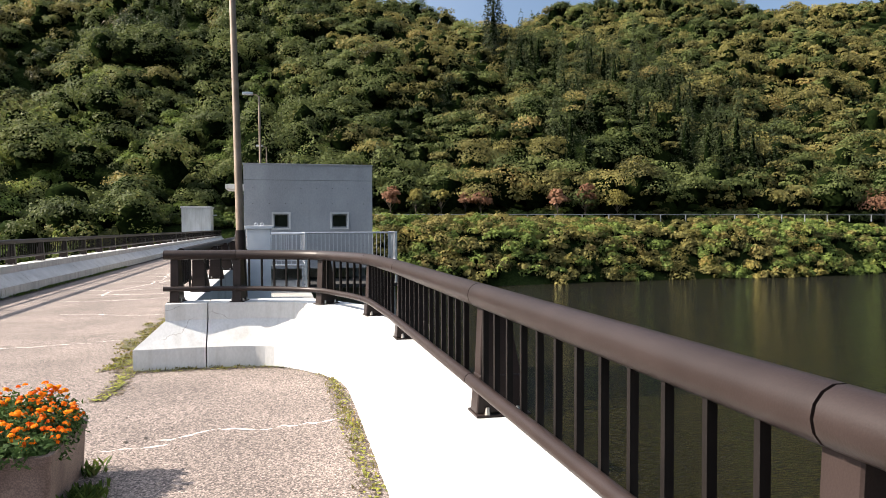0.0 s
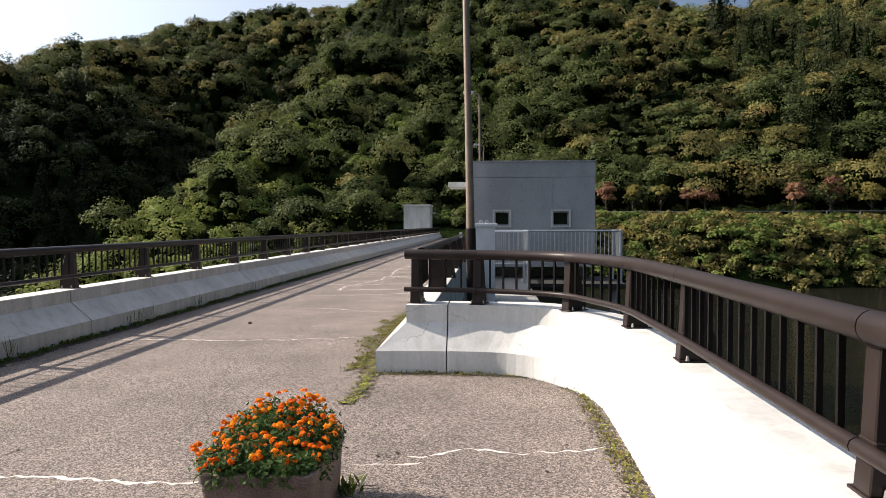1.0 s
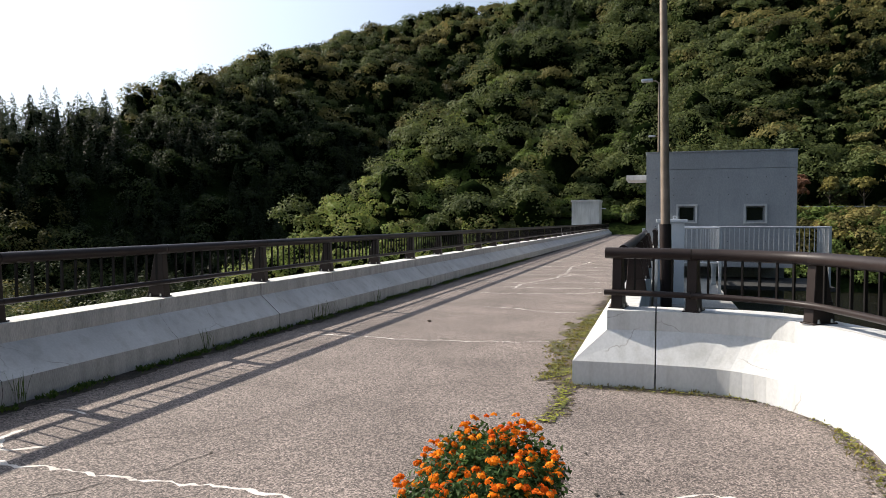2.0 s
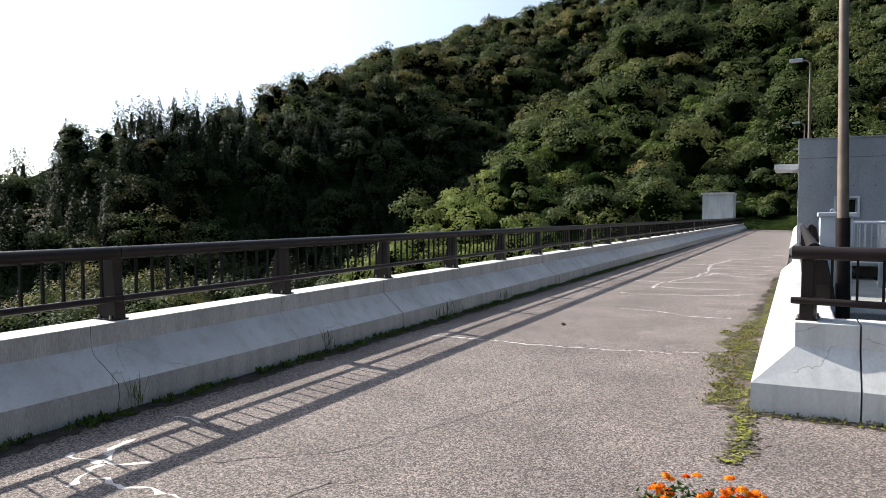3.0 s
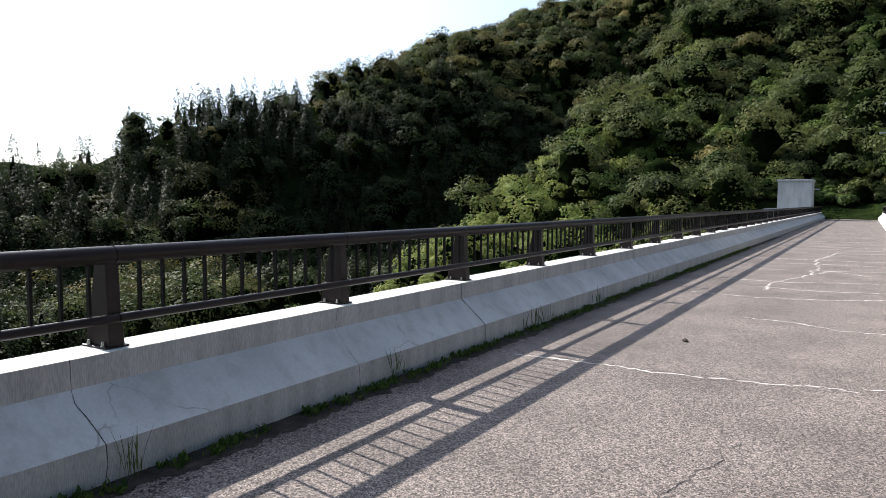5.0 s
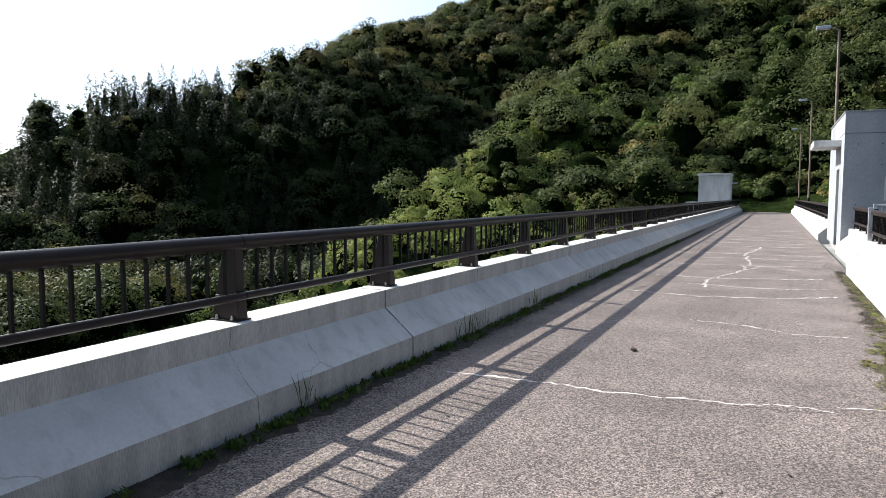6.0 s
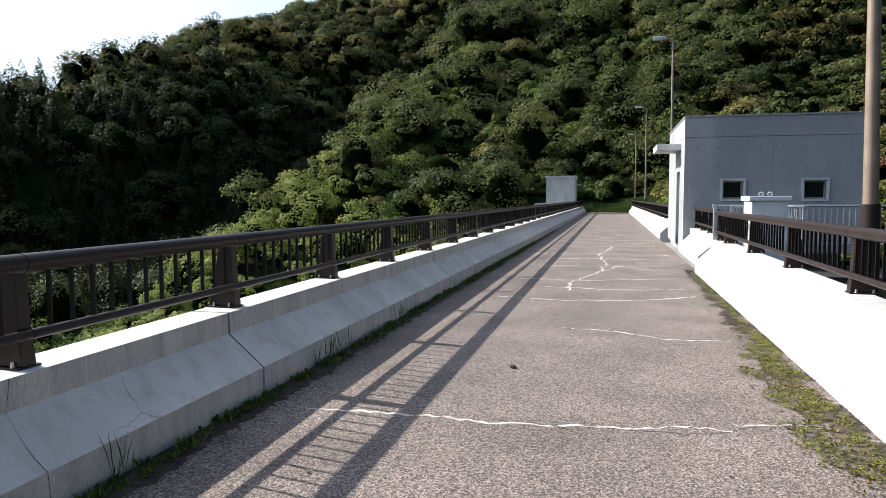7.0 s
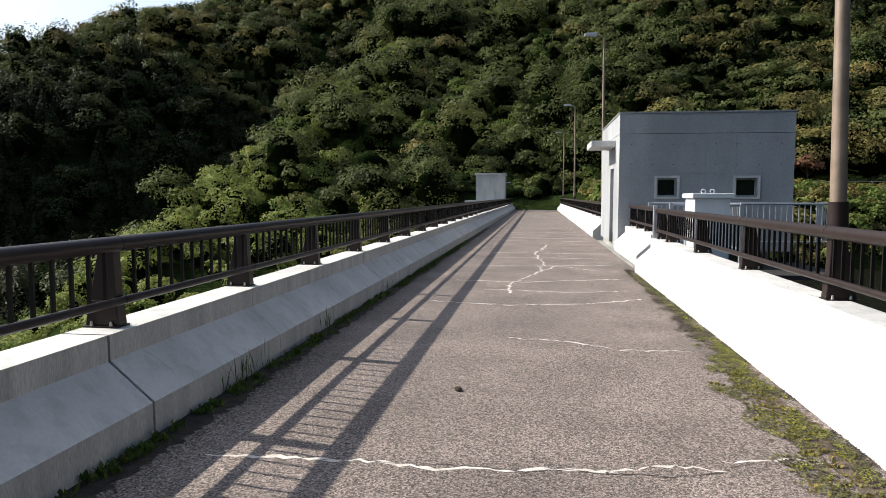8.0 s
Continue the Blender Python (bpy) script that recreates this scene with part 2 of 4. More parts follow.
gp = glass_m.node_tree.nodes["Principled BSDF"]
gp.inputs["Base Color"].default_value = (0.01, 0.012, 0.014, 1)
gp.inputs["Roughness"].default_value = 0.05


# ---- mesh helpers ----
def part(name, bm, material, parent=None, label="", smooth=False):
    """Links a bmesh as one mesh object, under a parent where one is given."""
    me = bpy.data.meshes.new(name)
    bm.normal_update()
    bm.to_mesh(me)
    bm.free()
    me.materials.append(material)
    if smooth:
        me.shade_smooth()
        me.set_sharp_from_angle(angle=radians(40))
    ob = new(name, me)
    ob.parent = parent
    if label:
        ob["label"] = label
    return ob


def again(ob, m, parent):
    """One more object on the same mesh."""
    o = new(ob.name.split(".")[0], ob.data)
    o.parent = parent
    o.matrix_basis = m
    return o


def empty(name, at=(0, 0, 0)):
    o = new(name)
    o.location = at
    return o


def box(x0, x1, y0, y1, z0, z1, bevel=0.0, bm=None):
    bm = bm or bmesh.new()
    vs = [bm.verts.new((x, y, z)) for x in (x0, x1) for y in (y0, y1) for z in (z0, z1)]
    for f in ((0, 1, 3, 2), (4, 6, 7, 5), (0, 4, 5, 1), (2, 3, 7, 6), (0, 2, 6, 4), (1, 5, 7, 3)):
        bm.faces.new([vs[i] for i in f])
    if bevel:
        bmesh.ops.bevel(bm, geom=bm.edges[:], offset=bevel, segments=2, affect="EDGES", profile=0.5)
    return bm


def tube(points, radius, sides=10, bm=None, taper=1.0):
    """A round bar along a line of points, closed at both ends."""
    bm = bm or bmesh.new()
    pts = [Vector(p) for p in points]
    rings = []
    for i, p in enumerate(pts):
        d = (pts[min(i + 1, len(pts) - 1)] - pts[max(i - 1, 0)]).normalized()
        u = d.cross(Vector((0, 0, 1)))
        u = u.normalized() if u.length > 1e-3 else Vector((1, 0, 0))
        v = u.cross(d)
        r = radius * (1 + (taper - 1) * i / max(1, len(pts) - 1))
        rings.append([bm.verts.new(p + (u * math.cos(a) + v * math.sin(a)) * r) for a in (2 * math.pi * k / sides for k in range(sides))])
    for a, b in zip(rings, rings[1:]):
        for k in range(sides):
            bm.faces.new((a[k], a[(k + 1) % sides], b[(k + 1) % sides], b[k]))
    bm.faces.new(rings[0])
    bm.faces.new(rings[-1][::-1])
    return bm


def sweep(lines, heights, bm=None):
    """A solid whose long edges run along plan lines of equal length, each at its height."""
    bm = bm or bmesh.new()
    grid = [[bm.verts.new((x, y, h)) for x, y in line] for line, h in zip(lines, heights)]
    n = len(lines)
    for a in range(n):
        b = (a + 1) % n
        for i in range(len(lines[0]) - 1):
            bm.faces.new((grid[a][i], grid[a][i + 1], grid[b][i + 1], grid[b][i]))
    bm.faces.new([g[0] for g in grid])
    bm.faces.new([g[-1] for g in grid][::-1])
    bmesh.ops.recalc_face_normals(bm, faces=bm.faces)
    return bm


def shade_uprights(ob):
    """Upright faces get a streaked, darker concrete that paints their dimmer light; slope and top stay plain."""
    ob.data.materials.append(SHADE_STAINED)
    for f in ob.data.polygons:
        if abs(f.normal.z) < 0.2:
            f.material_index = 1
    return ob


def rounded(points, step=0.25, radius_at=None):
    """A plan line with its marked corners rounded and long runs cut up."""
    out = []
    radius_at = radius_at or {}
    for i, p in enumerate(points):
        p = Vector(p)
        r = radius_at.get(i, 0)
        if r and 0 < i < len(points) - 1:
            a = p + (Vector(points[i - 1]) - p).normalized() * r
            b = p + (Vector(points[i + 1]) - p).normalized() * r
            for k in range(9):
                t = k / 8
                out.append(tuple(a * (1 - t) ** 2 + p * 2 * t * (1 - t) + b * t * t))
        else:
            out.append(tuple(p))
    return out


def mesh_np(name, verts, faces, material, tint=None):
    """One mesh from arrays of corners and four-cornered faces."""
    me = bpy.data.meshes.new(name)
    nv, nf, k = len(verts), len(faces), faces.shape[1]
    me.vertices.add(nv)
    me.vertices.foreach_set("co", verts.astype(np.float32).ravel())
    me.loops.add(nf * k)
    me.loops.foreach_set("vertex_index", faces.astype(np.int32).ravel())
    me.polygons.add(nf)
    me.polygons.foreach_set("loop_start", np.arange(0, nf * k, k, dtype=np.int32))
    me.update(calc_edges=True)
    if tint is not None:
        me.attributes.new("tint", "FLOAT", "POINT").data.foreach_set("value", tint.astype(np.float32))
    me.materials.append(material)
    return new(name, me)


# ---- land ----
WATER = -5.2


def smooth01(t):
    t = np.clip(t, 0, 1)
    return t * t * (3 - 2 * t)


def land(x, y):
    """Height of the ground: a side valley falling away downstream, a steep wooded slope behind the dam's far end, a lake bed upstream."""
    x, y = np.asarray(x, float), np.asarray(y, float)
    gx = -58 - 6 * np.sin(y / 35)
    gz = np.interp(y, [-200, 30, 60, 100, 150, 200, 250, 300, 420], [-36, -33, -30, -23, -10, 20, 68, 90, 108])
    lr = np.interp(y, [-200, 0, 54, 82, 115, 168, 275, 420], [-30, -7, 7, 11, 19, 35, 76, 116])
    left = gz + (lr - gz) * (1 - (1 - np.clip((gx - x) / 60, 0, 1)) ** 1.1) - 0.3 * np.maximum(gx - 62 - x, 0)
    slope = np.interp(y, [-200, 20, 45, 62, 78, 88, 96, 170, 262, 300, 420, 900], [-28, -22, -13, -7, -2, 0.5, 3, 42, 80, 84, 70, 40])
    top = np.interp(x, [-60, -10, 40, 75, 145, 205, 270, 400], [1.03, 1.12, 1.03, 0.92, 1.12, 1.10, 1.25, 1.3])
    slope = np.where(y > 96, 3 + (slope - 3) * (1 + (top - 1) * smooth01((y - 96) / 160)), slope)
    # a sharp spur runs down from the ridge to the valley below the dam, west of the road's end
    crest = np.interp(y, [-200, 20, 45, 67, 80, 93, 105, 140, 170, 200, 250, 300], [-30, -21, -12, -4.5, 0.5, 5.5, 12, 28, 41, 55, 76, 84])
    cx = -36 + 3.5 * np.sin(y / 16) + np.interp(y, [80, 140, 250], [0, 4, 8])
    face = slope + (np.maximum(crest, slope) - slope) * (1 - np.clip((x - cx) / 34, 0, 1)) ** 1.25
    right = gz + (face - gz) * smooth01((x - gx) / (cx - gx))
    z = np.where(x < gx, left, right)
    shore = 75.5 + 0.12 * np.clip(x - 25, -20, 90) + 1.2 * np.sin(x / 17) + 0.8 * np.sin(x / 6.3)
    lake = np.interp(y - shore, [-60, -6, 0, 4.5, 9, 15], [-14, -8, WATER, 0.0, 2.0, 2.6])
    lake = np.where(y - shore > 17, np.maximum(slope, 2.6), lake)
    w = smooth01((x + 4) / 10)
    z = z * (1 - w) + lake * w
    # unseen hills added east and south of the reservoir to block low sky light
    sky_block = np.maximum(smooth01((x - 130) / 200) * 130 * smooth01((260 - y) / 160), smooth01((-170 - y) / 230) * 110 * smooth01((x + 150) / 100))
    z = np.maximum(z, sky_block - 14)
    far = smooth01((np.hypot(x, y) - 500) / 600)
    return z * (1 - far) - 12 * far + 58 * np.exp(-((x + 900) / 260) ** 2 - ((y - 470) / 200) ** 2)


def land_noise(x, y):
    return 1.6 * np.sin(x / 9.0 + 1.3 * np.sin(y / 13)) + 1.3 * np.sin(y / 7.5 + 1.7 * np.sin(x / 11)) + 2.6 * np.sin(x / 27 + 2) * np.sin(y / 31)


def ground_at(x, y):
    n = smooth01((np.asarray(y, float) - 98) / 30) + smooth01((-62 - np.asarray(x, float)) / 20)
    return land(x, y) + land_noise(x, y) * np.clip(n, 0, 1)


gx = np.concatenate([np.linspace(-3000, -1400, 6), np.linspace(-1300, -400, 19), np.linspace(-350, -130, 23), np.linspace(-124, 100, 75), np.linspace(106, 360, 40), np.linspace(430, 3000, 9)])
gy = np.concatenate([np.linspace(-3000, -300, 8), np.linspace(-240, 30, 18), np.linspace(34, 130, 49), np.linspace(135, 440, 62), np.linspace(480, 900, 8), np.linspace(1000, 3000, 7)])
X, Y = np.meshgrid(gx, gy)
Z = ground_at(X, Y)
idx = np.arange(X.size).reshape(X.shape)
quads = np.stack([idx[:-1, :-1], idx[:-1, 1:], idx[1:, 1:], idx[1:, :-1]], -1).reshape(-1, 4)
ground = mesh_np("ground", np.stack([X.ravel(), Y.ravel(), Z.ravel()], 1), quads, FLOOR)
ground.data.shade_smooth()
tagged(ground, "wooded valley floor and steep hillside soil under the forest", "ground", kind="structure")

bm = bmesh.new()
bm.faces.new([bm.verts.new(v) for v in ((-1.0, -900, WATER), (900, -900, WATER), (900, 130, WATER), (-1.0, 130, WATER))])
tagged(part("water", bm, water_m), "dark green rippled reservoir water behind the dam", "water", kind="structure")

# dam body under the road
dam = empty("dam")
tagged(dam, "grey concrete dam body carrying the crest road", "dam", kind="structure")
part("crest_block", box(-5.86, 0.05, -40, 90, -30, -0.12), DAM, dam)
part("bay_block", box(0.05, 2.1, -40, 7.85, -30, -0.12), DAM, dam)

# road
bm = bmesh.new()
ys = [y * 1.0 for y in range(-40, 91)]
for a, b in zip(ys, ys[1:]):
    x1 = 1.75 if b <= 8 else -0.5
    bm.faces.new([bm.verts.new(v) for v in ((-5.25, a, 0), (x1, a, 0), (x1, b, 0), (-5.25, b, 0))])
bmesh.ops.remove_doubles(bm, verts=bm.verts, dist=1e-4)
ex = bmesh.ops.extrude_face_region(bm, geom=bm.faces[:])
bmesh.ops.translate(bm, verts=[v for v in ex["geom"] if isinstance(v, bmesh.types.BMVert)], vec=(0, 0, -0.118))
bmesh.ops.recalc_face_normals(bm, faces=bm.faces)
tagged(part("road", bm, ASPHALT), "worn grey-brown coarse asphalt crest road with cracks", "road", kind="structure")

# ---- parapets ----
HZ = (0.0, 0.23, 0.50, 0.68, 0.68, -0.6)
parapet_l = empty("wall_left")
tagged(parapet_l, "white concrete parapet with a sloped face along the crest road", "parapet", kind="structure")
joints = [9.585 + 7.0 * k for k in range(-6, 12)]
for a, b in zip(joints, joints[1:]):
    b = min(b, 88.0)
    a, b = a + 0.013, b - 0.013
    ln = [[(x, a), (x, b)] for x in (-5.2, -5.2, -5.515, -5.515, -5.86, -5.86)]
    bm = sweep(ln, HZ)
    shade_uprights(part("panel", bm, CONCRETE, parapet_l))
    part("joint_filler", sweep([[(x, b + 0.002), (x, b + 0.024)] for x in (-5.212, -5.212, -5.527, -5.527, -5.85, -5.85)], (0.0, 0.225, 0.495, 0.668, 0.668, -0.5)), DARK, parapet_l)



def hairline(y, seed, wide):
    """A thin crack that wanders up the sloped face of a panel, standing 2 mm proud."""
    r = random.Random(seed)
    prof = [(-5.198, 0.0), (-5.198, 0.12), (-5.198, 0.231), (-5.275, 0.298), (-5.355, 0.366), (-5.435, 0.434), (-5.5125, 0.501), (-5.5125, 0.6), (-5.5125, 0.681)]
    bm, prev = bmesh.new(), None
    for i, (x, z) in enumerate(prof):
        y += r.uniform(-0.02, 0.028)
        w = wide * r.uniform(0.4, 1.4)
        cur = [bm.verts.new((x, y - w, z)), bm.verts.new((x, y + w, z))]
        if prev:
            bm.faces.new((prev[0], prev[1], cur[1], cur[0]))
        prev = cur
    return bm


for k in range(14):
    for q, wide in ((2.35, 0.0032), (4.7, 0.0022)):
        part("hairline_crack", hairline(2.585 + 7.0 * (k - 1) + q, 300 + 2 * k + int(q), wide), CRACK, parapet_l)

parapet_r = empty("wall_right")
tagged(parapet_r, "sunlit white concrete parapet turning round a roadside bay", "parapet", kind="structure")


def bay(d, f, e):
    """The plan line of the bay wall: d behind the road face, f behind the bay's front, e behind its side."""
    return rounded([(-0.58 + d, 20.5), (-0.58 + d, 7.28 + f), (0.2, 7.31 + f), (1.02 + 0.9 * e, 7.27 + f), (1.69 + e, 6.3 + 0.4 * f), (1.69 + e, 5.0), (1.66 + e, 2.9), (1.64 + e, -12)], radius_at={3: 0.5, 4: 0.55})


RZ = (0.0, 0.24, 0.53, 0.725, 0.725, -0.6)
lines = [bay(0, 0, 0), bay(0, 0, 0), bay(0.315, 0.24, 0.2), bay(0.315, 0.24, 0.2), bay(0.62, 0.64, 0.47), bay(0.62, 0.64, 0.47)]
for a, b, sh in ((0, 3, 0), (2, len(lines[0]), 1)):
    ls = []
    for ln in lines:
        c = list(ln[a:b])
        if sh:
            c[0] = (c[0][0] + 0.014, c[0][1])
        ls.append(c)
    part("panel", sweep(ls, RZ), CONCRETE, parapet_r)
for x0, a, b in ((-0.36, 21.9, 26.75), (-0.5, 33.2, 45), (-0.5, 45.02, 60), (-0.5, 60.02, 75), (-0.5, 75.02, 88)):
    part("panel", sweep([[(x0 + d, a), (x0 + d, b)] for d in (0, 0, 0.315, 0.315, 0.62, 0.62)], RZ), CONCRETE, parapet_r)

# ---- railings ----

def post_kit():
    """One railing post: body, flared foot, base plate and bolts; its x axis points across the rail."""
    base = empty("post_pattern", (0, 0, -60))
    def web(pts, w):
        bm = bmesh.new()
        a = [bm.verts.new((x, -w, z)) for x, z in pts]
        c = [bm.verts.new((x, w, z)) for x, z in pts]
        bm.faces.new(a)
        bm.faces.new(c[::-1])
        for k in range(len(pts)):
            bm.faces.new((a[k], c[k], c[(k + 1) % len(pts)], a[(k + 1) % len(pts)]))
        bmesh.ops.recalc_face_normals(bm, faces=bm.faces)
        bmesh.ops.bevel(bm, geom=bm.edges[:], offset=0.005, segments=1, affect="EDGES")
        return bm

    body = part("body", web([(0.012, 0.19), (-0.005, 0.575), (-0.115, 0.575), (-0.195, 0.19)], 0.047), BROWN, base)
    foot = part("foot", web([(0.03, 0.012), (0.014, 0.195), (-0.198, 0.195), (-0.226, 0.012)], 0.054), BROWN, base)
    plate = part("base_plate", box(-0.232, 0.036, -0.082, 0.082, 0.0, 0.012, 0.003), BROWN, base)
    bm = tube([(0, 0, 0.012), (0, 0, 0.03), (0, 0, 0.045)], 0.014, 6, taper=0.6)
    bolt = part("bolt", bm, STEEL, base)
    return body, foot, plate, bolt


KIT = post_kit()
PATTERN = KIT[0].parent


def baluster_mesh():
    bm = box(-0.009, 0.009, -0.0125, 0.0125, 0.86, 1.23)
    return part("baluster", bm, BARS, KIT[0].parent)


BAL = baluster_mesh()


def length_along(line, d):
    for a, b in zip(line, line[1:]):
        a, b = Vector(a), Vector(b)
        s = (b - a).length
        if d <= s or b == Vector(line[-1]):
            return a + (b - a) * (d / s), (b - a).normalized()
        d -= s


def railing(name, line, posts, label, gap=0.177, near=1e9, z=0.68, up=0.013, inward=0.045):
    """A post-and-baluster railing along a plan line; posts at the given lengths along it."""
    top = empty(name)
    tagged(top, label, "railing")
    total = sum((Vector(b) - Vector(a)).length for a, b in zip(line, line[1:]))
    stuff = bmesh.new()
    cuts = [0.0] + [d for d in posts[1:-1:1] if 0 < d < total] + [total]
    for a, b in zip(cuts, cuts[1:]):
        n = max(2, int((b - a) / 0.12))
        seg = [length_along(line, a + 0.004 + (b - a - 0.008) * i / n)[0] for i in range(n + 1)]
        if b - a > 2 and all(abs((Vector(seg[i + 1]) - seg[i]).angle(Vector(seg[-1]) - seg[0])) < 0.01 for i in range(n)):
            seg = [seg[0], seg[-1]]
        part("handrail", tube([(p.x, p.y, 1.262 + up) for p in seg], 0.058, 14), BROWN, top, smooth=True)
        side = [Vector((seg[min(i + 1, len(seg) - 1)] - seg[max(i - 1, 0)]).to_tuple()).normalized() for i in range(len(seg))]
        part("lower_rail", tube([(p.x + t.y * inward, p.y - t.x * inward, 0.86 + up) for p, t in zip(seg, side)], 0.03, 10), BROWN, top, smooth=True)
    for d in posts:
        if d > total:
            continue
        p, t = length_along(line, d)
        m = Matrix.Translation((p.x, p.y, z)) @ Matrix.Rotation(math.atan2(t.y, t.x) - math.pi / 2, 4, "Z")
        po = empty("post")
        po.parent, po.matrix_basis = top, m
        for k in KIT[:3]:
            again(k, Matrix(), po)
        for sx in (-0.02, -0.17):
            for sy in ((-0.062, 0.062) if d < near else (-0.062,)):
                again(KIT[3], Matrix.Translation((sx, sy * 1.1, 0)), po)
    full = [0.0] + [d for d in posts if 0.05 < d < total - 0.05] + [total]
    for a, b in zip(full, full[1:]):
        n = int(round((b - a) / gap))
        for i in range(1, n):
            d = a + (b - a) * i / n
            p, t = length_along(line, d)
            if d < near:
                again(BAL, Matrix.Translation((p.x + t.y * 0.02, p.y - t.x * 0.02, up)) @ Matrix.Rotation(math.atan2(t.y, t.x), 4, "Z"), top)
            else:
                box(p.x - 0.011, p.x + 0.011, p.y - 0.011, p.y + 0.011, 0.86, 1.22, bm=stuff)
    if len(stuff.verts):
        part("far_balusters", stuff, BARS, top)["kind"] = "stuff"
    return top


LX = -5.63
railing("railing", [(LX, 0.67), (LX, 87.5)], [0.02 + 2.3 * k for k in range(38)], "dark brown painted metal railing with balusters on the downstream parapet", near=46)
bay_line = rounded([(-0.3, 7.72), (0.75, 7.58), (1.52, 7.14), (1.93, 5.95), (1.965, 4.4), (1.955, 2.06), (1.95, -0.16), (1.94, -9)], radius_at={1: 0.45, 2: 0.35, 3: 0.45, 4: 0.2})


def where(line, x, y):
    best, acc = (9e9, 0), 0
    for a, b in zip(line, line[1:]):
        a, b = Vector(a), Vector(b)
        s = (b - a).length
        k = max(0, min(1, (Vector((x, y)) - a).dot(b - a) / s / s))
        best = min(best, ((a + (b - a) * k - Vector((x, y))).length, acc + k * s))
        acc += s
    return best[1]


railing("railing", bay_line, [0.12, 0.85] + [where(bay_line, *p) for p in ((1.54, 7.1), (1.93, 5.9), (1.965, 4.38), (1.955, 2.04), (1.95, -0.16), (1.93, -2.5), (1.93, -4.8), (1.93, -7.1))], "brown painted metal railing curving round the roadside bay above the lake", gap=0.168, z=0.725, up=0.032)
railing("railing", [(-0.13, 20.45), (-0.13, 7.9)], [0.15, 1.13, 3.63, 6.18, 8.73, 11.3], "brown metal railing on the lakeside parapet", gap=0.168, z=0.725, up=0.05)
railing("railing", [(0.09, 26.7), (0.09, 22.0)], [0.1, 1.6, 3.1, 4.6], "short brown metal railing beside the gate house", z=0.725, up=0.05)
railing("railing", [(-0.05, 87.5), (-0.05, 33.3)], [0.1 + 2.4 * k for k in range(23)], "dark brown metal railing on the far lakeside parapet", near=0, z=0.725, up=0.05)
bm = box(-0.22, -0.14, 20.5, 20.58, 0.0, 1.42, 0.006)
tagged(part("end_post", bm, SILVER), "pale metal end post at a gap in the parapet", "post")

KIT_MESHES = [o for o in (*KIT, BAL)]
for o in KIT_MESHES:
    bpy.data.objects.remove(o)
bpy.data.objects.remove(PATTERN)

# ---- gate house ----
house = empty("gate_house", (0, 0, 0))
tagged(house, "flat-roofed grey concrete gate house with two small windows", "building")
HX0, HX1, HY0, HY1, HZ1 = -0.24, 4.73, 26.89, 32.6, 4.06
wins = ((0.87, 1.45), (3.12, 3.73))
WZ0, WZ1 = 1.6, 2.15


def wall_with_holes(x0, x1, z0, z1, y0, y1, holes):
    """A thick upright wall, with openings that go right through."""
    bm = bmesh.new()
    xs = sorted({x0, x1, *(h[0] for h in holes), *(h[1] for h in holes)})
    zs = sorted({z0, z1, *(h[2] for h in holes), *(h[3] for h in holes)})
    solid = lambda i, k: 0 <= i < len(xs) - 1 and 0 <= k < len(zs) - 1 and not any(h[0] <= xs[i] < h[1] and h[2] <= zs[k] < h[3] for h in holes)
    q = lambda pts: bm.faces.new([bm.verts.new(p) for p in pts])
    for i in range(len(xs) - 1):
        for k in range(len(zs) - 1):
            if not solid(i, k):
                continue
            a, b, c, d = xs[i], xs[i + 1], zs[k], zs[k + 1]
            q(((a, y0, c), (b, y0, c), (b, y0, d), (a, y0, d)))
            q(((a, y1, c), (a, y1, d), (b, y1, d), (b, y1, c)))
            if not solid(i - 1, k):
                q(((a, y0, c), (a, y0, d), (a, y1, d), (a, y1, c)))
            if not solid(i + 1, k):
                q(((b, y0, c), (b, y1, c), (b, y1, d), (b, y0, d)))
            if not solid(i, k - 1):
                q(((a, y0, c), (a, y1, c), (b, y1, c), (b, y0, c)))
            if not solid(i, k + 1):
                q(((a, y0, d), (b, y0, d), (b, y1, d), (a, y1, d)))
    bmesh.ops.remove_doubles(bm, verts=bm.verts, dist=1e-4)
    return bm


part("front_wall", wall_with_holes(HX0, HX1, 0.0, 3.46, HY0, HY0 + 0.25, [(a, b, WZ0, WZ1) for a, b in wins]), HOUSE, house)
part("parapet_band", box(HX0 - 0.004, HX1 + 0.004, HY0 - 0.004, HY1 + 0.004, 3.472, HZ1), HOUSE, house)
part("roof_edge", box(HX0 - 0.03, HX1 + 0.03, HY0 - 0.03, HY1 + 0.03, HZ1, HZ1 + 0.05, 0.006), FRAME, house)
bm = wall_with_holes(HY0 + 0.25, HY1, 0.1, 3.46, HX0, HX0 + 0.25, [(28.3, 29.4, 0.1, 2.5)])
for v in bm.verts:
    v.co = Vector((v.co.y, v.co.x, v.co.z))
bmesh.ops.recalc_face_normals(bm, faces=bm.faces)
part("side_wall", bm, HOUSE, house)
part("side_wall", box(HX1 - 0.25, HX1, HY0 + 0.25, HY1, 0.1, 3.46), HOUSE, house)
part("back_wall", box(HX0 + 0.25, HX1 - 0.25, HY1 - 0.25, HY1, 0.1, 3.46), HOUSE, house)
part("foundation", box(HX0 + 0.1, HX1 - 0.1, HY0 + 1.6, HY1, -9, 0.4), DAM, house)
part("canopy", box(HX0 - 0.75, HX0, 28.0, 30.0, 3.17, 3.36, 0.01), CONCRETE, house)
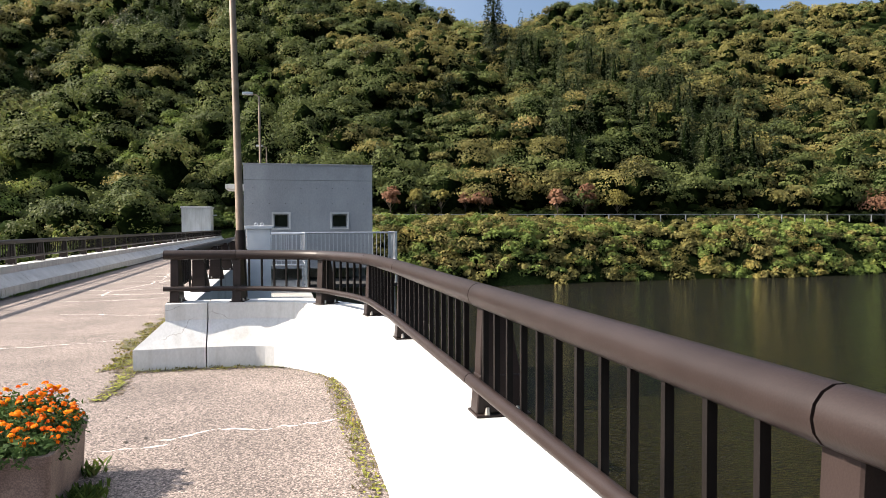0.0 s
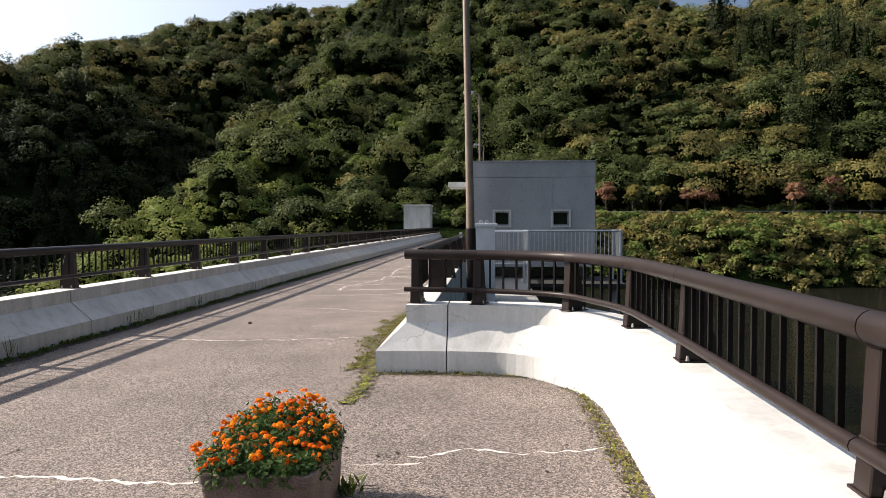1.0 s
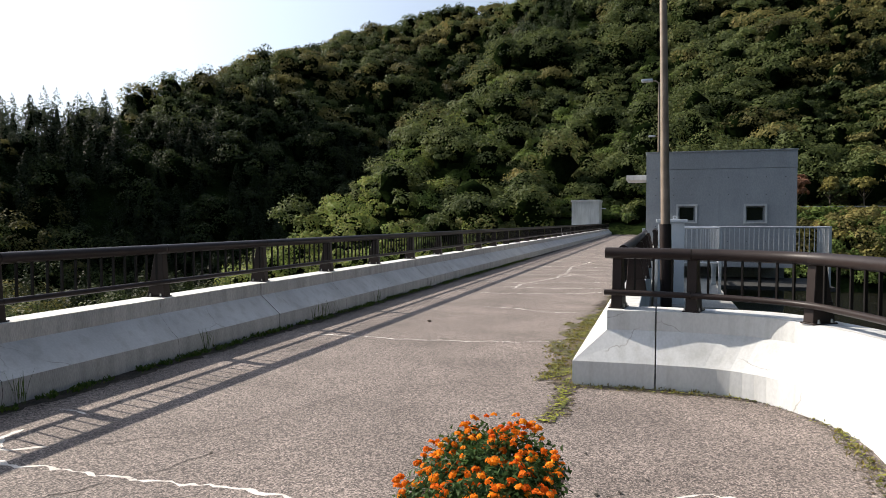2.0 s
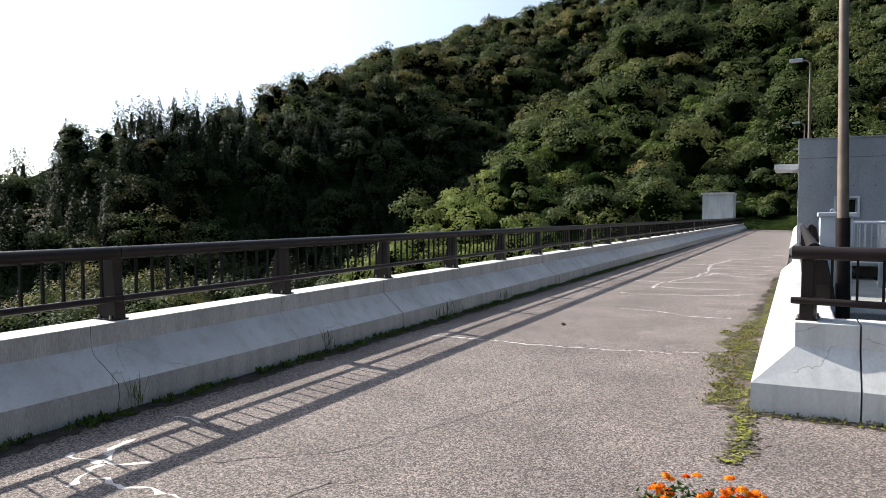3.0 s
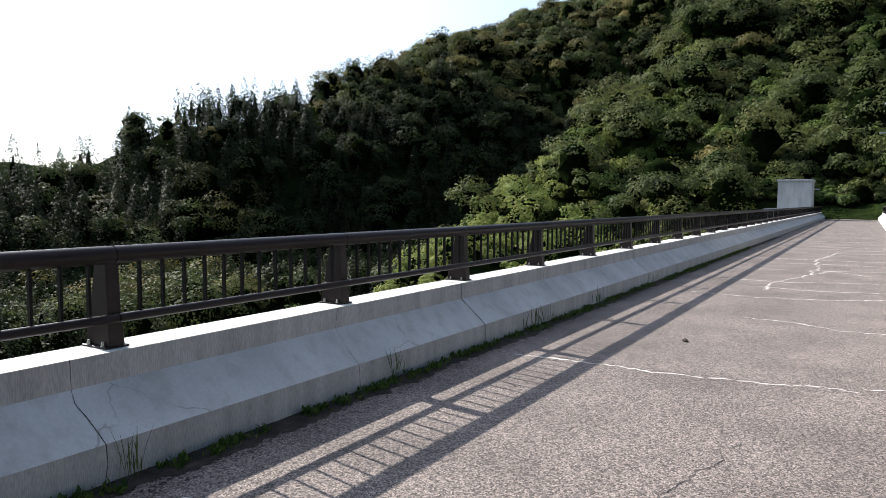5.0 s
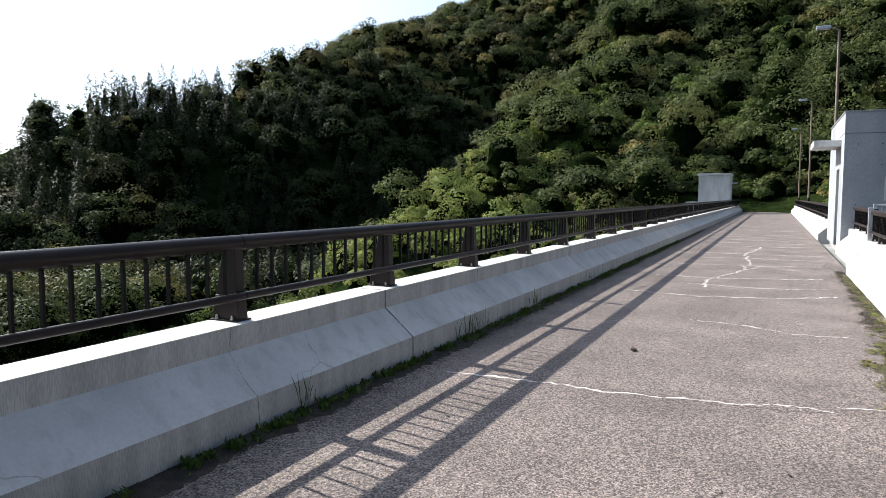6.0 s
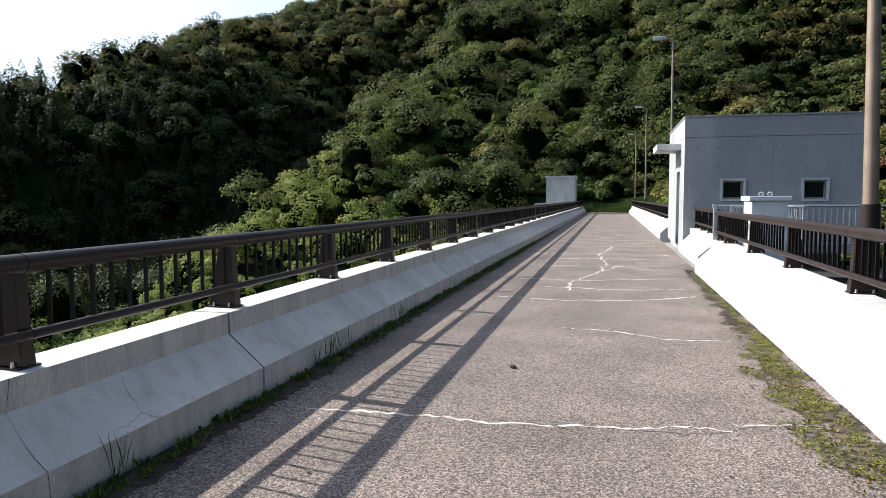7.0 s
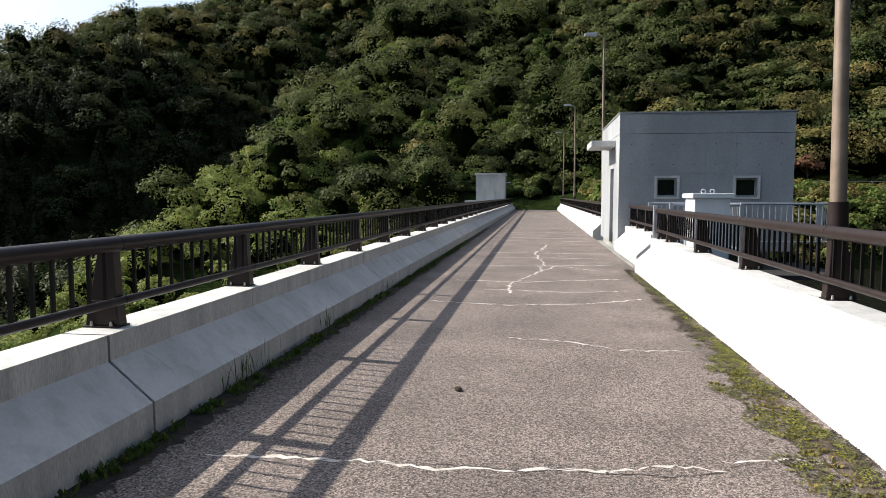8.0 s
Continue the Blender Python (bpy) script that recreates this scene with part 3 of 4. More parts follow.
for x, z0, z1 in ((2.24, 0.45, 3.46), (1.45, 2.3, 3.46), (3.1, 2.3, 3.46), (1.05, 3.48, 4.05), (2.24, 3.48, 4.05), (3.45, 3.48, 4.05)):
    part("formwork_seam", box(x - 0.005, x + 0.005, HY0 - 0.006, HY0 + 0.01, z0, z1), FRAME, house)
part("formwork_seam", box(HX0 + 0.02, HX1 - 0.02, HY0 - 0.003, HY0 + 0.01, 2.285, 2.294), FRAME, house)
for ix in range(8):
    for z in (0.9, 1.42, 2.55, 3.15):
        bm = bmesh.new()
        bmesh.ops.create_circle(bm, cap_ends=True, segments=8, radius=0.016, matrix=Matrix.Translation((0.1 + 0.61 * ix, HY0 - 0.002, z)) @ Matrix.Rotation(math.pi / 2, 4, "X"))
        part("tie_hole", bm, DARK, house)
part("door", box(HX0 + 0.1, HX0 + 0.15, 28.3, 29.4, 0.1, 2.5), FRAME, house)
for a, b in wins:
    w = empty("window")
    w.parent = house
    bm = box(a - 0.07, b + 0.07, HY0 - 0.035, HY0 + 0.0, WZ1, WZ1 + 0.07)
    box(a - 0.07, a, HY0 - 0.035, HY0, WZ0 - 0.06, WZ1, bm=bm)
    box(b, b + 0.07, HY0 - 0.035, HY0, WZ0 - 0.06, WZ1, bm=bm)
    box(a, b, HY0 - 0.035, HY0, WZ0 - 0.06, WZ0, bm=bm)
    part("surround", bm, CONCRETE, w)
    bm = box(a, a + 0.05, HY0 + 0.12, HY0 + 0.17, WZ0, WZ1)
    box(b - 0.05, b, HY0 + 0.12, HY0 + 0.17, WZ0, WZ1, bm=bm)
    box(a + 0.05, b - 0.05, HY0 + 0.12, HY0 + 0.17, WZ1 - 0.05, WZ1, bm=bm)
    box(a + 0.05, b - 0.05, HY0 + 0.12, HY0 + 0.17, WZ0, WZ0 + 0.05, bm=bm)
    part("window_frame", bm, FRAME, w)
    part("pane", box(a + 0.05, b - 0.05, HY0 + 0.14, HY0 + 0.15, WZ0 + 0.05, WZ1 - 0.05), glass_m, w)

# platform with pale metal railings in front of the house
plat = empty("platform")
tagged(plat, "concrete service platform in front of the gate house", "platform")
part("deck", box(0.1, 2.05, 18.2, 28.4, -0.62, -0.45, 0.02), DAM, plat)
# ledge coloured near-black in place of the shaded opening below the house
part("grating", box(2.06, 5.5, 24.6, 28.4, -0.58, -0.46), DARK, plat)
for x, y in ((0.6, 19.0), (1.6, 22.0), (5.2, 25.2)):
    part("pier", box(x - 0.15, x + 0.15, y - 0.15, y + 0.15, -12, -0.62), DAM, plat)


def pale_railing(line, label):
    top = empty("metal_railing")
    tagged(top, label, "railing", group="platform railings")
    for a, b in zip(line, line[1:]):
        a, b = Vector(a), Vector(b)
        part("handrail", tube([(a.x, a.y, 1.42), (b.x, b.y, 1.42)], 0.03, 8), SILVER, top)
        part("lower_rail", tube([(a.x, a.y, 0.42), (b.x, b.y, 0.42)], 0.02, 8), SILVER, top)
        n = max(2, int((b - a).length / 0.14))
        bal = None
        for i in range(1, n):
            p = a + (b - a) * i / n
            if bal is None:
                bal = part("baluster", box(-0.012, 0.012, -0.012, 0.012, 0.42, 1.4), SILVER, top)
                bal.matrix_basis = Matrix.Translation((p.x, p.y, 0))
            else:
                again(bal, Matrix.Translation((p.x, p.y, 0)), top)
    for p in line:
        part("post", box(p[0] - 0.04, p[0] + 0.04, p[1] - 0.04, p[1] + 0.04, -0.45, 1.46, 0.006), SILVER, top)


pale_railing([(0.36, 21.75), (1.9, 21.75), (1.9, 24.6)], "pale aluminium railing with upright bars round a stair opening")
pale_railing([(0.36, 24.75), (1.98, 24.75), (5.33, 24.75), (5.36, 26.6)], "pale aluminium railing with upright bars at the platform edge")
cab = empty("equipment_cabinet")
tagged(cab, "pale grey metal cabinet with two lifting eyes on top", "cabinet")
part("body", box(0.2, 0.83, 18.6, 19.4, -0.45, 1.58, 0.01), WHITEBOX, cab)
part("lid", box(0.15, 0.89, 18.54, 19.46, 1.58, 1.67, 0.012), WHITEBOX, cab)
for x in (0.44, 0.6):
    part("lifting_eye", tube([(x + 0.04 * math.cos(a), 19.0, 1.71 + 0.04 * math.sin(a)) for a in (k * math.pi / 5 for k in range(11))], 0.012, 6), SILVER, cab)

# ---- lamps ----
def lamp(x, y, lean):
    top = empty("street_lamp", (x, y, 0.0))
    tagged(top, "tall brown tapered street lamp pole with a flat head", "street lamp", group="crest road lamps")
    top.rotation_euler = (0, radians(lean), 0)
    part("sleeve", tube([(0, 0, -0.6), (0, 0, 1.57)], 0.095, 16), BROWN, top, smooth=True)
    part("pole", tube([(0, 0, 1.5), (0, 0, 4), (0, 0, 8.5)], 0.078, 16, taper=0.62), POLE, top, smooth=True)
    part("arm", tube([(0, 0, 8.45), (-0.15, 0, 8.58), (-0.4, 0, 8.62)], 0.035, 8), POLE, top)
    bm = box(-0.85, -0.3, -0.13, 0.13, 8.56, 8.70, 0.03)
    part("head", bm, SILVER, top)


for x, y, lean in ((0.36, 12.72, -1.2), (0.2, 37.0, -0.4), (0.2, 61.0, -0.4), (0.2, 85.0, -0.4)):
    lamp(x, y, lean)

# ---- hut at the far end ----
hut = empty("hut")
tagged(hut, "small white concrete hut at the far end of the dam", "building")
part("body", box(-9.1, -6.1, 79.0, 82.5, -1.5, 3.75), CONCRETE, hut)
part("roof", box(-9.2, -6.0, 78.9, 82.6, 3.75, 3.95, 0.02), CONCRETE, hut)
part("plinth", box(-10.2, -6.0, 78.0, 83.5, -8, 1.1), CONCRETE, hut)
part("pipe", tube([(-6.08, 80.2, 3.0), (-5.5, 80.2, 3.0)], 0.06, 8), SILVER, hut)

# ---- woods ----
rng = np.random.default_rng(7)


def leaves(centres, normals, size, jitter, rng, long=1.0):
    """Small pointed leaf clumps at the centres, facing about along the normals."""
    n = len(centres)
    nv = normals + rng.normal(0, jitter, (n, 3))
    nv /= np.linalg.norm(nv, axis=1, keepdims=True) + 1e-9
    r = rng.normal(0, 1, (n, 3))
    u = np.cross(nv, r)
    u /= np.linalg.norm(u, axis=1, keepdims=True) + 1e-9
    v = np.cross(nv, u)
    s = (size * rng.uniform(0.6, 1.35, n))[:, None]
    a = centres + u * s * long * 1.15
    b = centres + v * s * 0.62 - u * s * rng.uniform(0.1, 0.8, (n, 1))
    d = centres - v * s * 0.62 - u * s * rng.uniform(0.1, 0.8, (n, 1))
    return np.stack([a, b, d], 1).reshape(-1, 3)


def sphere_dirs(n, rng, low=-0.35):
    z = rng.uniform(low, 1, n)
    a = rng.uniform(0, 2 * np.pi, n)
    r = np.sqrt(1 - z * z)
    return np.stack([r * np.cos(a), r * np.sin(a), z], 1)


def broad_crown(p, R, H, n, size, rng, flat=0.7, lobes=(6, 11)):
    """A crown of many flattened leaf pads at uneven heights, with dark gaps between and under them."""
    k = int(rng.integers(*lobes))
    ld = sphere_dirs(k, rng, -0.25)
    lc = ld * np.array([R * 0.72, R * 0.72, H * 0.62]) * rng.uniform(0.55, 1.1, (k, 1))
    lr = R * rng.uniform(0.27, 0.52, k)
    pick = rng.choice(k, n, p=lr ** 2 / np.sum(lr ** 2))
    d = sphere_dirs(n, rng, -0.3)
    c = lc[pick] + d * (lr[pick] * rng.uniform(0.72, 1.12, n))[:, None] * np.array([1, 1, flat])
    nm = d + ld[pick] * 0.4 + np.array([0, 0, 0.4])
    return leaves(c + p, nm, size, 0.45, rng, 0.9)


def cone_crown(p, R, H, n, size, rng):
    """A conifer: drooping sprays in whorls with dark steps between them, thinning to a point."""
    t = 1 - rng.uniform(0, 1, n) ** 0.66
    whorls = H / rng.uniform(1.2, 1.7)
    step = (t * whorls + rng.uniform(-0.15, 0.15, n)) % 1.0
    a = rng.uniform(0, 2 * np.pi, n)
    limb = 0.88 + 0.12 * np.sin(5 * a + 2.4 * np.floor(t * whorls)) + 0.12 * np.sin(3 * a + 9 * t)
    rad = R * ((1 - t) ** 0.78 + 0.02) * (1.08 - 0.35 * step) * limb * rng.uniform(0.6, 1.08, n)
    c = np.stack([rad * np.cos(a), rad * np.sin(a), H * t - 0.18 * rad], 1)
    nm = np.stack([np.cos(a), np.sin(a), np.full(n, 1.1)], 1)
    return leaves(c + p, nm, size * (1.1 - 0.25 * t), 0.5, rng, 0.9)


ICO = np.array([(math.cos(a) * math.cos(e), math.sin(a) * math.cos(e), math.sin(e)) for e in (-0.9, -0.1, 0.75) for a in (k * math.pi / 3 + e for k in range(6))] + [(0, 0, 1.0)])
ICF = [(r * 6 + k, r * 6 + (k + 1) % 6, r * 6 + 6 + (k + 1) % 6, r * 6 + 6 + k) for r in (0, 1) for k in range(6)] + [(12 + k, 12 + (k + 1) % 6, 18, 18) for k in range(0)]
ICF = np.array([t for q in ICF for t in ((q[0], q[1], q[2]), (q[0], q[2], q[3]))] + [(12 + k, 12 + (k + 1) % 6, 18) for k in range(6)])


class Wood:
    """Gathers the crowns of one kind into one mesh."""

    def __init__(self, name, material, label):
        self.name, self.material, self.label = name, material, label
        self.v, self.t, self.core, self.ct = [], [], [], []

    def add(self, verts, tint, p, R, H, mid, taper=0.0):
        self.v.append(verts)
        self.t.append(np.full(len(verts), tint))
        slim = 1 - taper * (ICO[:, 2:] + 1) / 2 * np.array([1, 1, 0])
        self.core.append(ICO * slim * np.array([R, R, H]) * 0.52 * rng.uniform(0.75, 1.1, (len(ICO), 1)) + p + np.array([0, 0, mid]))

    def done(self):
        if not self.v:
            return
        v, t = np.concatenate(self.v), np.concatenate(self.t)
        f = np.arange(len(v)).reshape(-1, 3)
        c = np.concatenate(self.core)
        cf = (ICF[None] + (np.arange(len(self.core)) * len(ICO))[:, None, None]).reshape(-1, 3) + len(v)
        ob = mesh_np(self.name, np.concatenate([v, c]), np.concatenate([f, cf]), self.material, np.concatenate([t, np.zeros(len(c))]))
        ob.data.materials.append(INNER_SHADE)
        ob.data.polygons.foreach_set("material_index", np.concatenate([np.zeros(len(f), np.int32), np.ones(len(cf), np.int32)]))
        tagged(ob, self.label, "trees", kind="stuff")


green = Wood("broadleaf_woods", L_GREEN, "dense green broadleaf trees covering the hillsides")
olive = Wood("turning_woods", L_OLIVE, "olive and brownish early-autumn trees on the hillsides")
cedar = Wood("cedar_woods", L_CEDAR, "dark pointed cedar trees on the slopes and skyline")
vine = Wood("vine_thicket", L_VINE, "bright green vine-covered bushes and thicket")

yellow = Wood("yellow_bushes", L_YELLOW, "scattered yellowing bushes among the green")
# the slopes seen from the dam, planted on a loose grid that opens with distance
DAM0 = np.array([-1.0, 2.0])
for row in range(0, 150):
    y = 22 + row * 3.1
    for col in range(0, 190):
        x = -300 + col * 3.4 + (row % 2) * 1.7
        px, py = x + rng.uniform(-1.6, 1.6), y + rng.uniform(-1.6, 1.6)
        d = math.hypot(px - DAM0[0], py - DAM0[1])
        az = math.degrees(math.atan2(-(px - DAM0[0]), py - DAM0[1]))
        on_left = px < -60
        spur = -58 < px < 4 and py < 172
        keep = min(1.0, (150 / d) ** 1.1) * (1.0 if spur else 0.8 if on_left else 0.58)
        if not (-53 < az < 70) or d > 420 or rng.random() > keep:
            continue
        if px > -13 and py < (93.5 if px > 3 else 90.6):
            continue
        # nothing past the crests
        if (py > 292 and px > -50) or px < -30 - 0.55 * py - 60 or (px < -122 and py < 200) or py > 330:
            continue
        z = float(ground_at(px, py))
        n = int(np.clip(68000 / d, 320, 720))
        size = 0.12 + d * 0.00105
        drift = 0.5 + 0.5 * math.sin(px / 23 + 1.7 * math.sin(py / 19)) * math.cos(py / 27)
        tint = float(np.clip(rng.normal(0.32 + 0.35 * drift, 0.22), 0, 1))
        # shade on the left hill, put into the leaf tint
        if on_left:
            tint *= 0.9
        # gully behind the spur: more cedars, all tints cut to paint its shade
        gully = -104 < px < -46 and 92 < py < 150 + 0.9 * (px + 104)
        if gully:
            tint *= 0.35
        roll = rng.random()
        stand = 46 < px < 92 and 104 < py < 160 and math.sin(px / 6 + py / 15) > -0.4 and roll < 0.6
        left_stand = on_left and ((py < 125 and roll < (0.8 if px < -96 else 0.42)) or (py < 165 and math.sin(px / 9 + py / 14) > 0.2 and roll < 0.4))
        upper_stand = (gully and roll < 0.45) or -62 < px < -18 and 165 < py < 215 and roll < 0.3
        if spur and (roll < 0.8 or py < 75) and py < 165 + 0.5 * px and not (gully and px < -50):
            # vine-draped mounds, largest along the spur's crest; tints raised there to paint the sunlight
            R = rng.uniform(1.2, 2.2) if d < 70 else rng.uniform(1.7, 3.2)
            tint = float(np.clip(tint + (0.5 if -48 < px < -28 else 0.2 if d < 72 else 0.0) + rng.normal(0, 0.14), 0, 1))
            H = R * rng.uniform(0.7, 1.25)
            p = np.array([px, py, z + H * 0.4])
            w = vine if px < -24 + rng.normal(0, 5) or roll < 0.22 else green
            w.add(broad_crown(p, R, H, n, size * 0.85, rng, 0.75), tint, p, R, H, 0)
        elif stand or left_stand or upper_stand or roll < 0.025:
            H, R = rng.uniform(6.5, 10) * (1.9 if stand else 1), rng.uniform(2.8, 3.8)
            p = np.array([px, py, z + 0.5])
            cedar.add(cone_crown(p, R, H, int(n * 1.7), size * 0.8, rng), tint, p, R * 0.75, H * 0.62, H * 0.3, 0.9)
        else:
            R = rng.uniform(1.9, 3.2) if rng.random() < 0.42 else rng.uniform(3.4, 6.0)
            n = int(n * (R / 3.1) ** 1.35)
            H = R * rng.uniform(0.9, 1.35)
            p = np.array([px, py, z + rng.uniform(2.0, 4.5)])
            w = olive if rng.random() < (0.2 + 0.35 * drift) * (0.0 if gully else 1.0 if on_left else 0.35 if px < 25 else 1.5) else green
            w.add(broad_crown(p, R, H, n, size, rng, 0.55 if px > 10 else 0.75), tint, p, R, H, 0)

# one tall dark cedar standing clear of the slope
p = np.array([53.5, 166.0, float(ground_at(53.5, 166.0))])
cedar.add(cone_crown(p, 4.4, 27.0, 3600, 0.33, rng), 0.05, p, 3.2, 16.0, 8.0, 0.9)
# thicket at the end of the road
for i in range(150):
    px, py = rng.uniform(-13, 6), rng.uniform(90.4, 97)
    p = np.array([px, py, float(ground_at(px, py)) + 0.3])
    R = rng.uniform(0.8, 1.6)
    (vine if rng.random() < 0.6 else green).add(broad_crown(p, R, R, 380, 0.2, rng), float(rng.uniform(0.1, 0.6)), p, R, R, 0)

# undergrowth at the foot of the slope
for i in range(330):
    px, py = rng.uniform(5, 125), 93.0 + 14 * rng.random() ** 1.3
    R = rng.uniform(1.0, 2.2)
    H = R * rng.uniform(0.7, 1.1)
    p = np.array([px, py, float(ground_at(px, py)) + 0.4])
    pick = rng.random()
    w = vine if pick < 0.3 else green if pick < 0.8 else olive
    w.add(broad_crown(p, R, H, 330, 0.23, rng), float(np.clip(rng.normal(0.4, 0.22), 0, 1)), p, R, H, 0)

# bank above the lake
for i in range(1350):
    px = rng.uniform(3, 128)
    py = rng.uniform(76.5, 91)
    z = float(ground_at(px, py))
    if z < WATER - 0.3:
        continue
    if py > 90.5:
        continue
    R = rng.uniform(0.9, 2.0)
    H = R * rng.uniform(0.6, 0.95)
    if py > 86:
        R, H = R * 0.6, H * 0.5
    p = np.array([px, py, z + 0.25])
    tint = float(np.clip(rng.normal(0.58, 0.25), 0, 1))
    w = vine if rng.random() < 0.4 + 0.35 * (px > 70) else (olive if rng.random() < 0.7 else yellow)
    w.add(broad_crown(p, R, H, 330, 0.2, rng, 0.85), tint, p, R, H, 0)
for w in (green, olive, cedar, vine, yellow):
    w.done()


def lone_tree(px, py, R, H, material, label, lift=1.9):
    """A small tree with a tapered trunk, limbs and an open crown."""
    z = float(ground_at(px, py))
    top = empty("tree", (px, py, z))
    tagged(top, label, "tree", group="small trees by the lake road")
    bm = tube([(0, 0, -0.2), (0.05, 0, lift * 0.6), (0, 0.05, lift + H * 0.5)], 0.11, 7, taper=0.4)
    for k in range(5):
        a = k * 1.3
        tube([(0, 0, lift * 0.7 + 0.1 * k), (math.cos(a) * R * 0.6, math.sin(a) * R * 0.6, lift + H * 0.35 + 0.1 * k)], 0.05, 5, bm=bm, taper=0.4)
    part("trunk", bm, BARK, top)
    v = broad_crown(np.array([0, 0, lift + H * 0.3]), R, H, 800, 0.2, rng)
    cr = mesh_np("crown", v, np.arange(len(v)).reshape(-1, 3), material, np.full(len(v), rng.uniform(0.2, 0.8)))
    cr.parent = top


for px, py, R, H, m, lb in ((19.0, 91, 1.7, 2.2, L_YELLOW, "small yellowing tree beside the lake road"), (22.5, 91, 1.6, 2.4, L_YELLOW, "small yellowing tree beside the lake road"), (28.0, 91, 2.2, 2.4, L_RED, "small tree with pinkish autumn leaves"), (26.0, 91.5, 1.1, 2.2, L_RED, "small tree with pinkish autumn leaves"), (15.5, 90.5, 1.6, 2.6, L_RED, "small tree with pinkish autumn leaves"), (39.5, 91.5, 1.7, 2.6, L_RED, "small tree with pinkish autumn leaves"), (43.5, 91, 2.0, 3.0, L_RED, "small tree with pinkish autumn leaves"), (48.5, 91, 2.3, 3.4, L_YELLOW, "small yellowing tree beside the lake road"), (95, 91, 4.0, 4.0, L_RED, "broad reddish autumn tree above the lake")):
    lone_tree(px, py, R, H, m, lb)

# lake road guard rail
gr = empty("guard_rail")
tagged(gr, "low pale guard rail along the lake road", "guard rail")
part("beam", tube([(6, 88.5, 3.25), (130, 88.5, 3.25)], 0.045, 6), FRAME, gr)
gp0 = part("post", box(-0.06, 0.06, -0.06, 0.06, 2.2, 3.3), FRAME, gr)
gp0.matrix_basis = Matrix.Translation((6, 88.6, 0))
for k in range(1, 31):
    again(gp0, Matrix.Translation((6 + 4 * k, 88.6, 0)), gr)

# ---- cracks and patches on the road ----
def ribbon(points, width, z, seed, ragged=0.5, wiggle=0.02):
    """A ragged strip lying on the road along a line."""
    r = random.Random(seed)
    fine = []
    for (ax, ay), (bx, by) in zip(points, points[1:]):
        n = max(2, int(math.hypot(bx - ax, by - ay) / 0.05))
        fine += [(ax + (bx - ax) * i / n, ay + (by - ay) * i / n) for i in range(n)]
    fine.append(points[-1])
    bm = bmesh.new()
    prev, off = None, 0
    for i, (x, y) in enumerate(fine):
        a, b = fine[max(0, i - 1)], fine[min(len(fine) - 1, i + 1)]
        d = Vector((b[0] - a[0], b[1] - a[1])).normalized()
        nn = Vector((-d.y, d.x))
        off = off * 0.8 + r.uniform(-wiggle, wiggle)
        w = width * r.uniform(1 - ragged, 1 + ragged) * (0.3 if i in (0, len(fine) - 1) else 1)
        c = Vector((x, y)) + nn * off
        cur = [bm.verts.new((*(c + nn * w / 2), z)), bm.verts.new((*(c - nn * w / 2), z))]
        if prev:
            bm.faces.new((prev[0], prev[1], cur[1], cur[0]))
        prev = cur
    bmesh.ops.recalc_face_normals(bm, faces=bm.faces)
    for f in bm.faces:
        if f.normal.z < 0:
            f.normal_flip()
    return bm


CRACKS = [
    ([(-4.7, 9.28), (-3.97, 9.28), (-3.5, 9.33), (-3.07, 9.28), (-2.5, 9.3), (-2.15, 9.26)], 0.05),
    ([(-2.25, 9.36), (-1.85, 9.5), (-1.5, 9.5)], 0.04), ([(-1.5, 9.6), (-1.02, 9.69), (-0.8, 9.66)], 0.04),
    ([(-2.96, 13.24), (-2.33, 13.05), (-1.86, 12.77)], 0.04), ([(-1.86, 12.75), (-1.03, 12.72)], 0.04),
    ([(-4.29, 15.84), (-3.06, 15.62), (-1.79, 15.97), (-0.97, 16.5)], 0.05),
    ([(-3.11, 16.83), (-3.12, 18.36)], 0.055), ([(-3.12, 18.3), (-2.92, 19.12), (-2.65, 19.87), (-2.52, 22.3)], 0.05), ([(-2.6, 20.4), (-2.19, 21.7), (-1.32, 20.62)], 0.05),
    ([(-4.2, 18.6), (-2.9, 18.45), (-0.98, 19.2)], 0.06), ([(-4.06, 21.3), (-2.4, 21.6), (-0.95, 21.9)], 0.06),
    ([(-3.9, 25.2), (-0.7, 25.16)], 0.07), ([(-3.9, 28.4), (-0.8, 28.7)], 0.07), ([(-3.9, 32.5), (-0.7, 32.0)], 0.09), ([(-4, 36.2), (-0.9, 36.4)], 0.09), ([(-4, 40.6), (-0.9, 40.4)], 0.1), ([(-4, 46), (-0.9, 46.3)], 0.1), ([(-3.6, 17.3), (-2.2, 17.15), (-1.0, 17.4)], 0.05), ([(-4.0, 23.4), (-2.6, 23.7), (-0.9, 23.5)], 0.06), ([(-3.9, 30.4), (-2.0, 30.6), (-0.8, 30.3)], 0.07), ([(-4, 34.4), (-0.9, 34.6)], 0.08), ([(-2.5, 22.3), (-2.7, 25.1), (-2.3, 28.6)], 0.06),
    ([(-4.64, 4.09), (-4.24, 4.0), (-3.92, 4.14)], 0.06), ([(-4.67, 5.0), (-4.35, 5.03)], 0.06), ([(-4.5, 4.5), (-4.24, 4.02), (-4.1, 3.7)], 0.06),
    ([(-4.1, 3.86), (-3.13, 3.92), (-2.35, 3.96), (-1.68, 3.94), (-0.9, 3.9)], 0.05), ([(0.1, 4.48), (0.5, 4.6), (0.96, 4.65)], 0.035), ([(1.0, 4.62), (1.6, 4.72)], 0.035), ([(-0.3, 4.3), (0.2, 4.45)], 0.025),
]
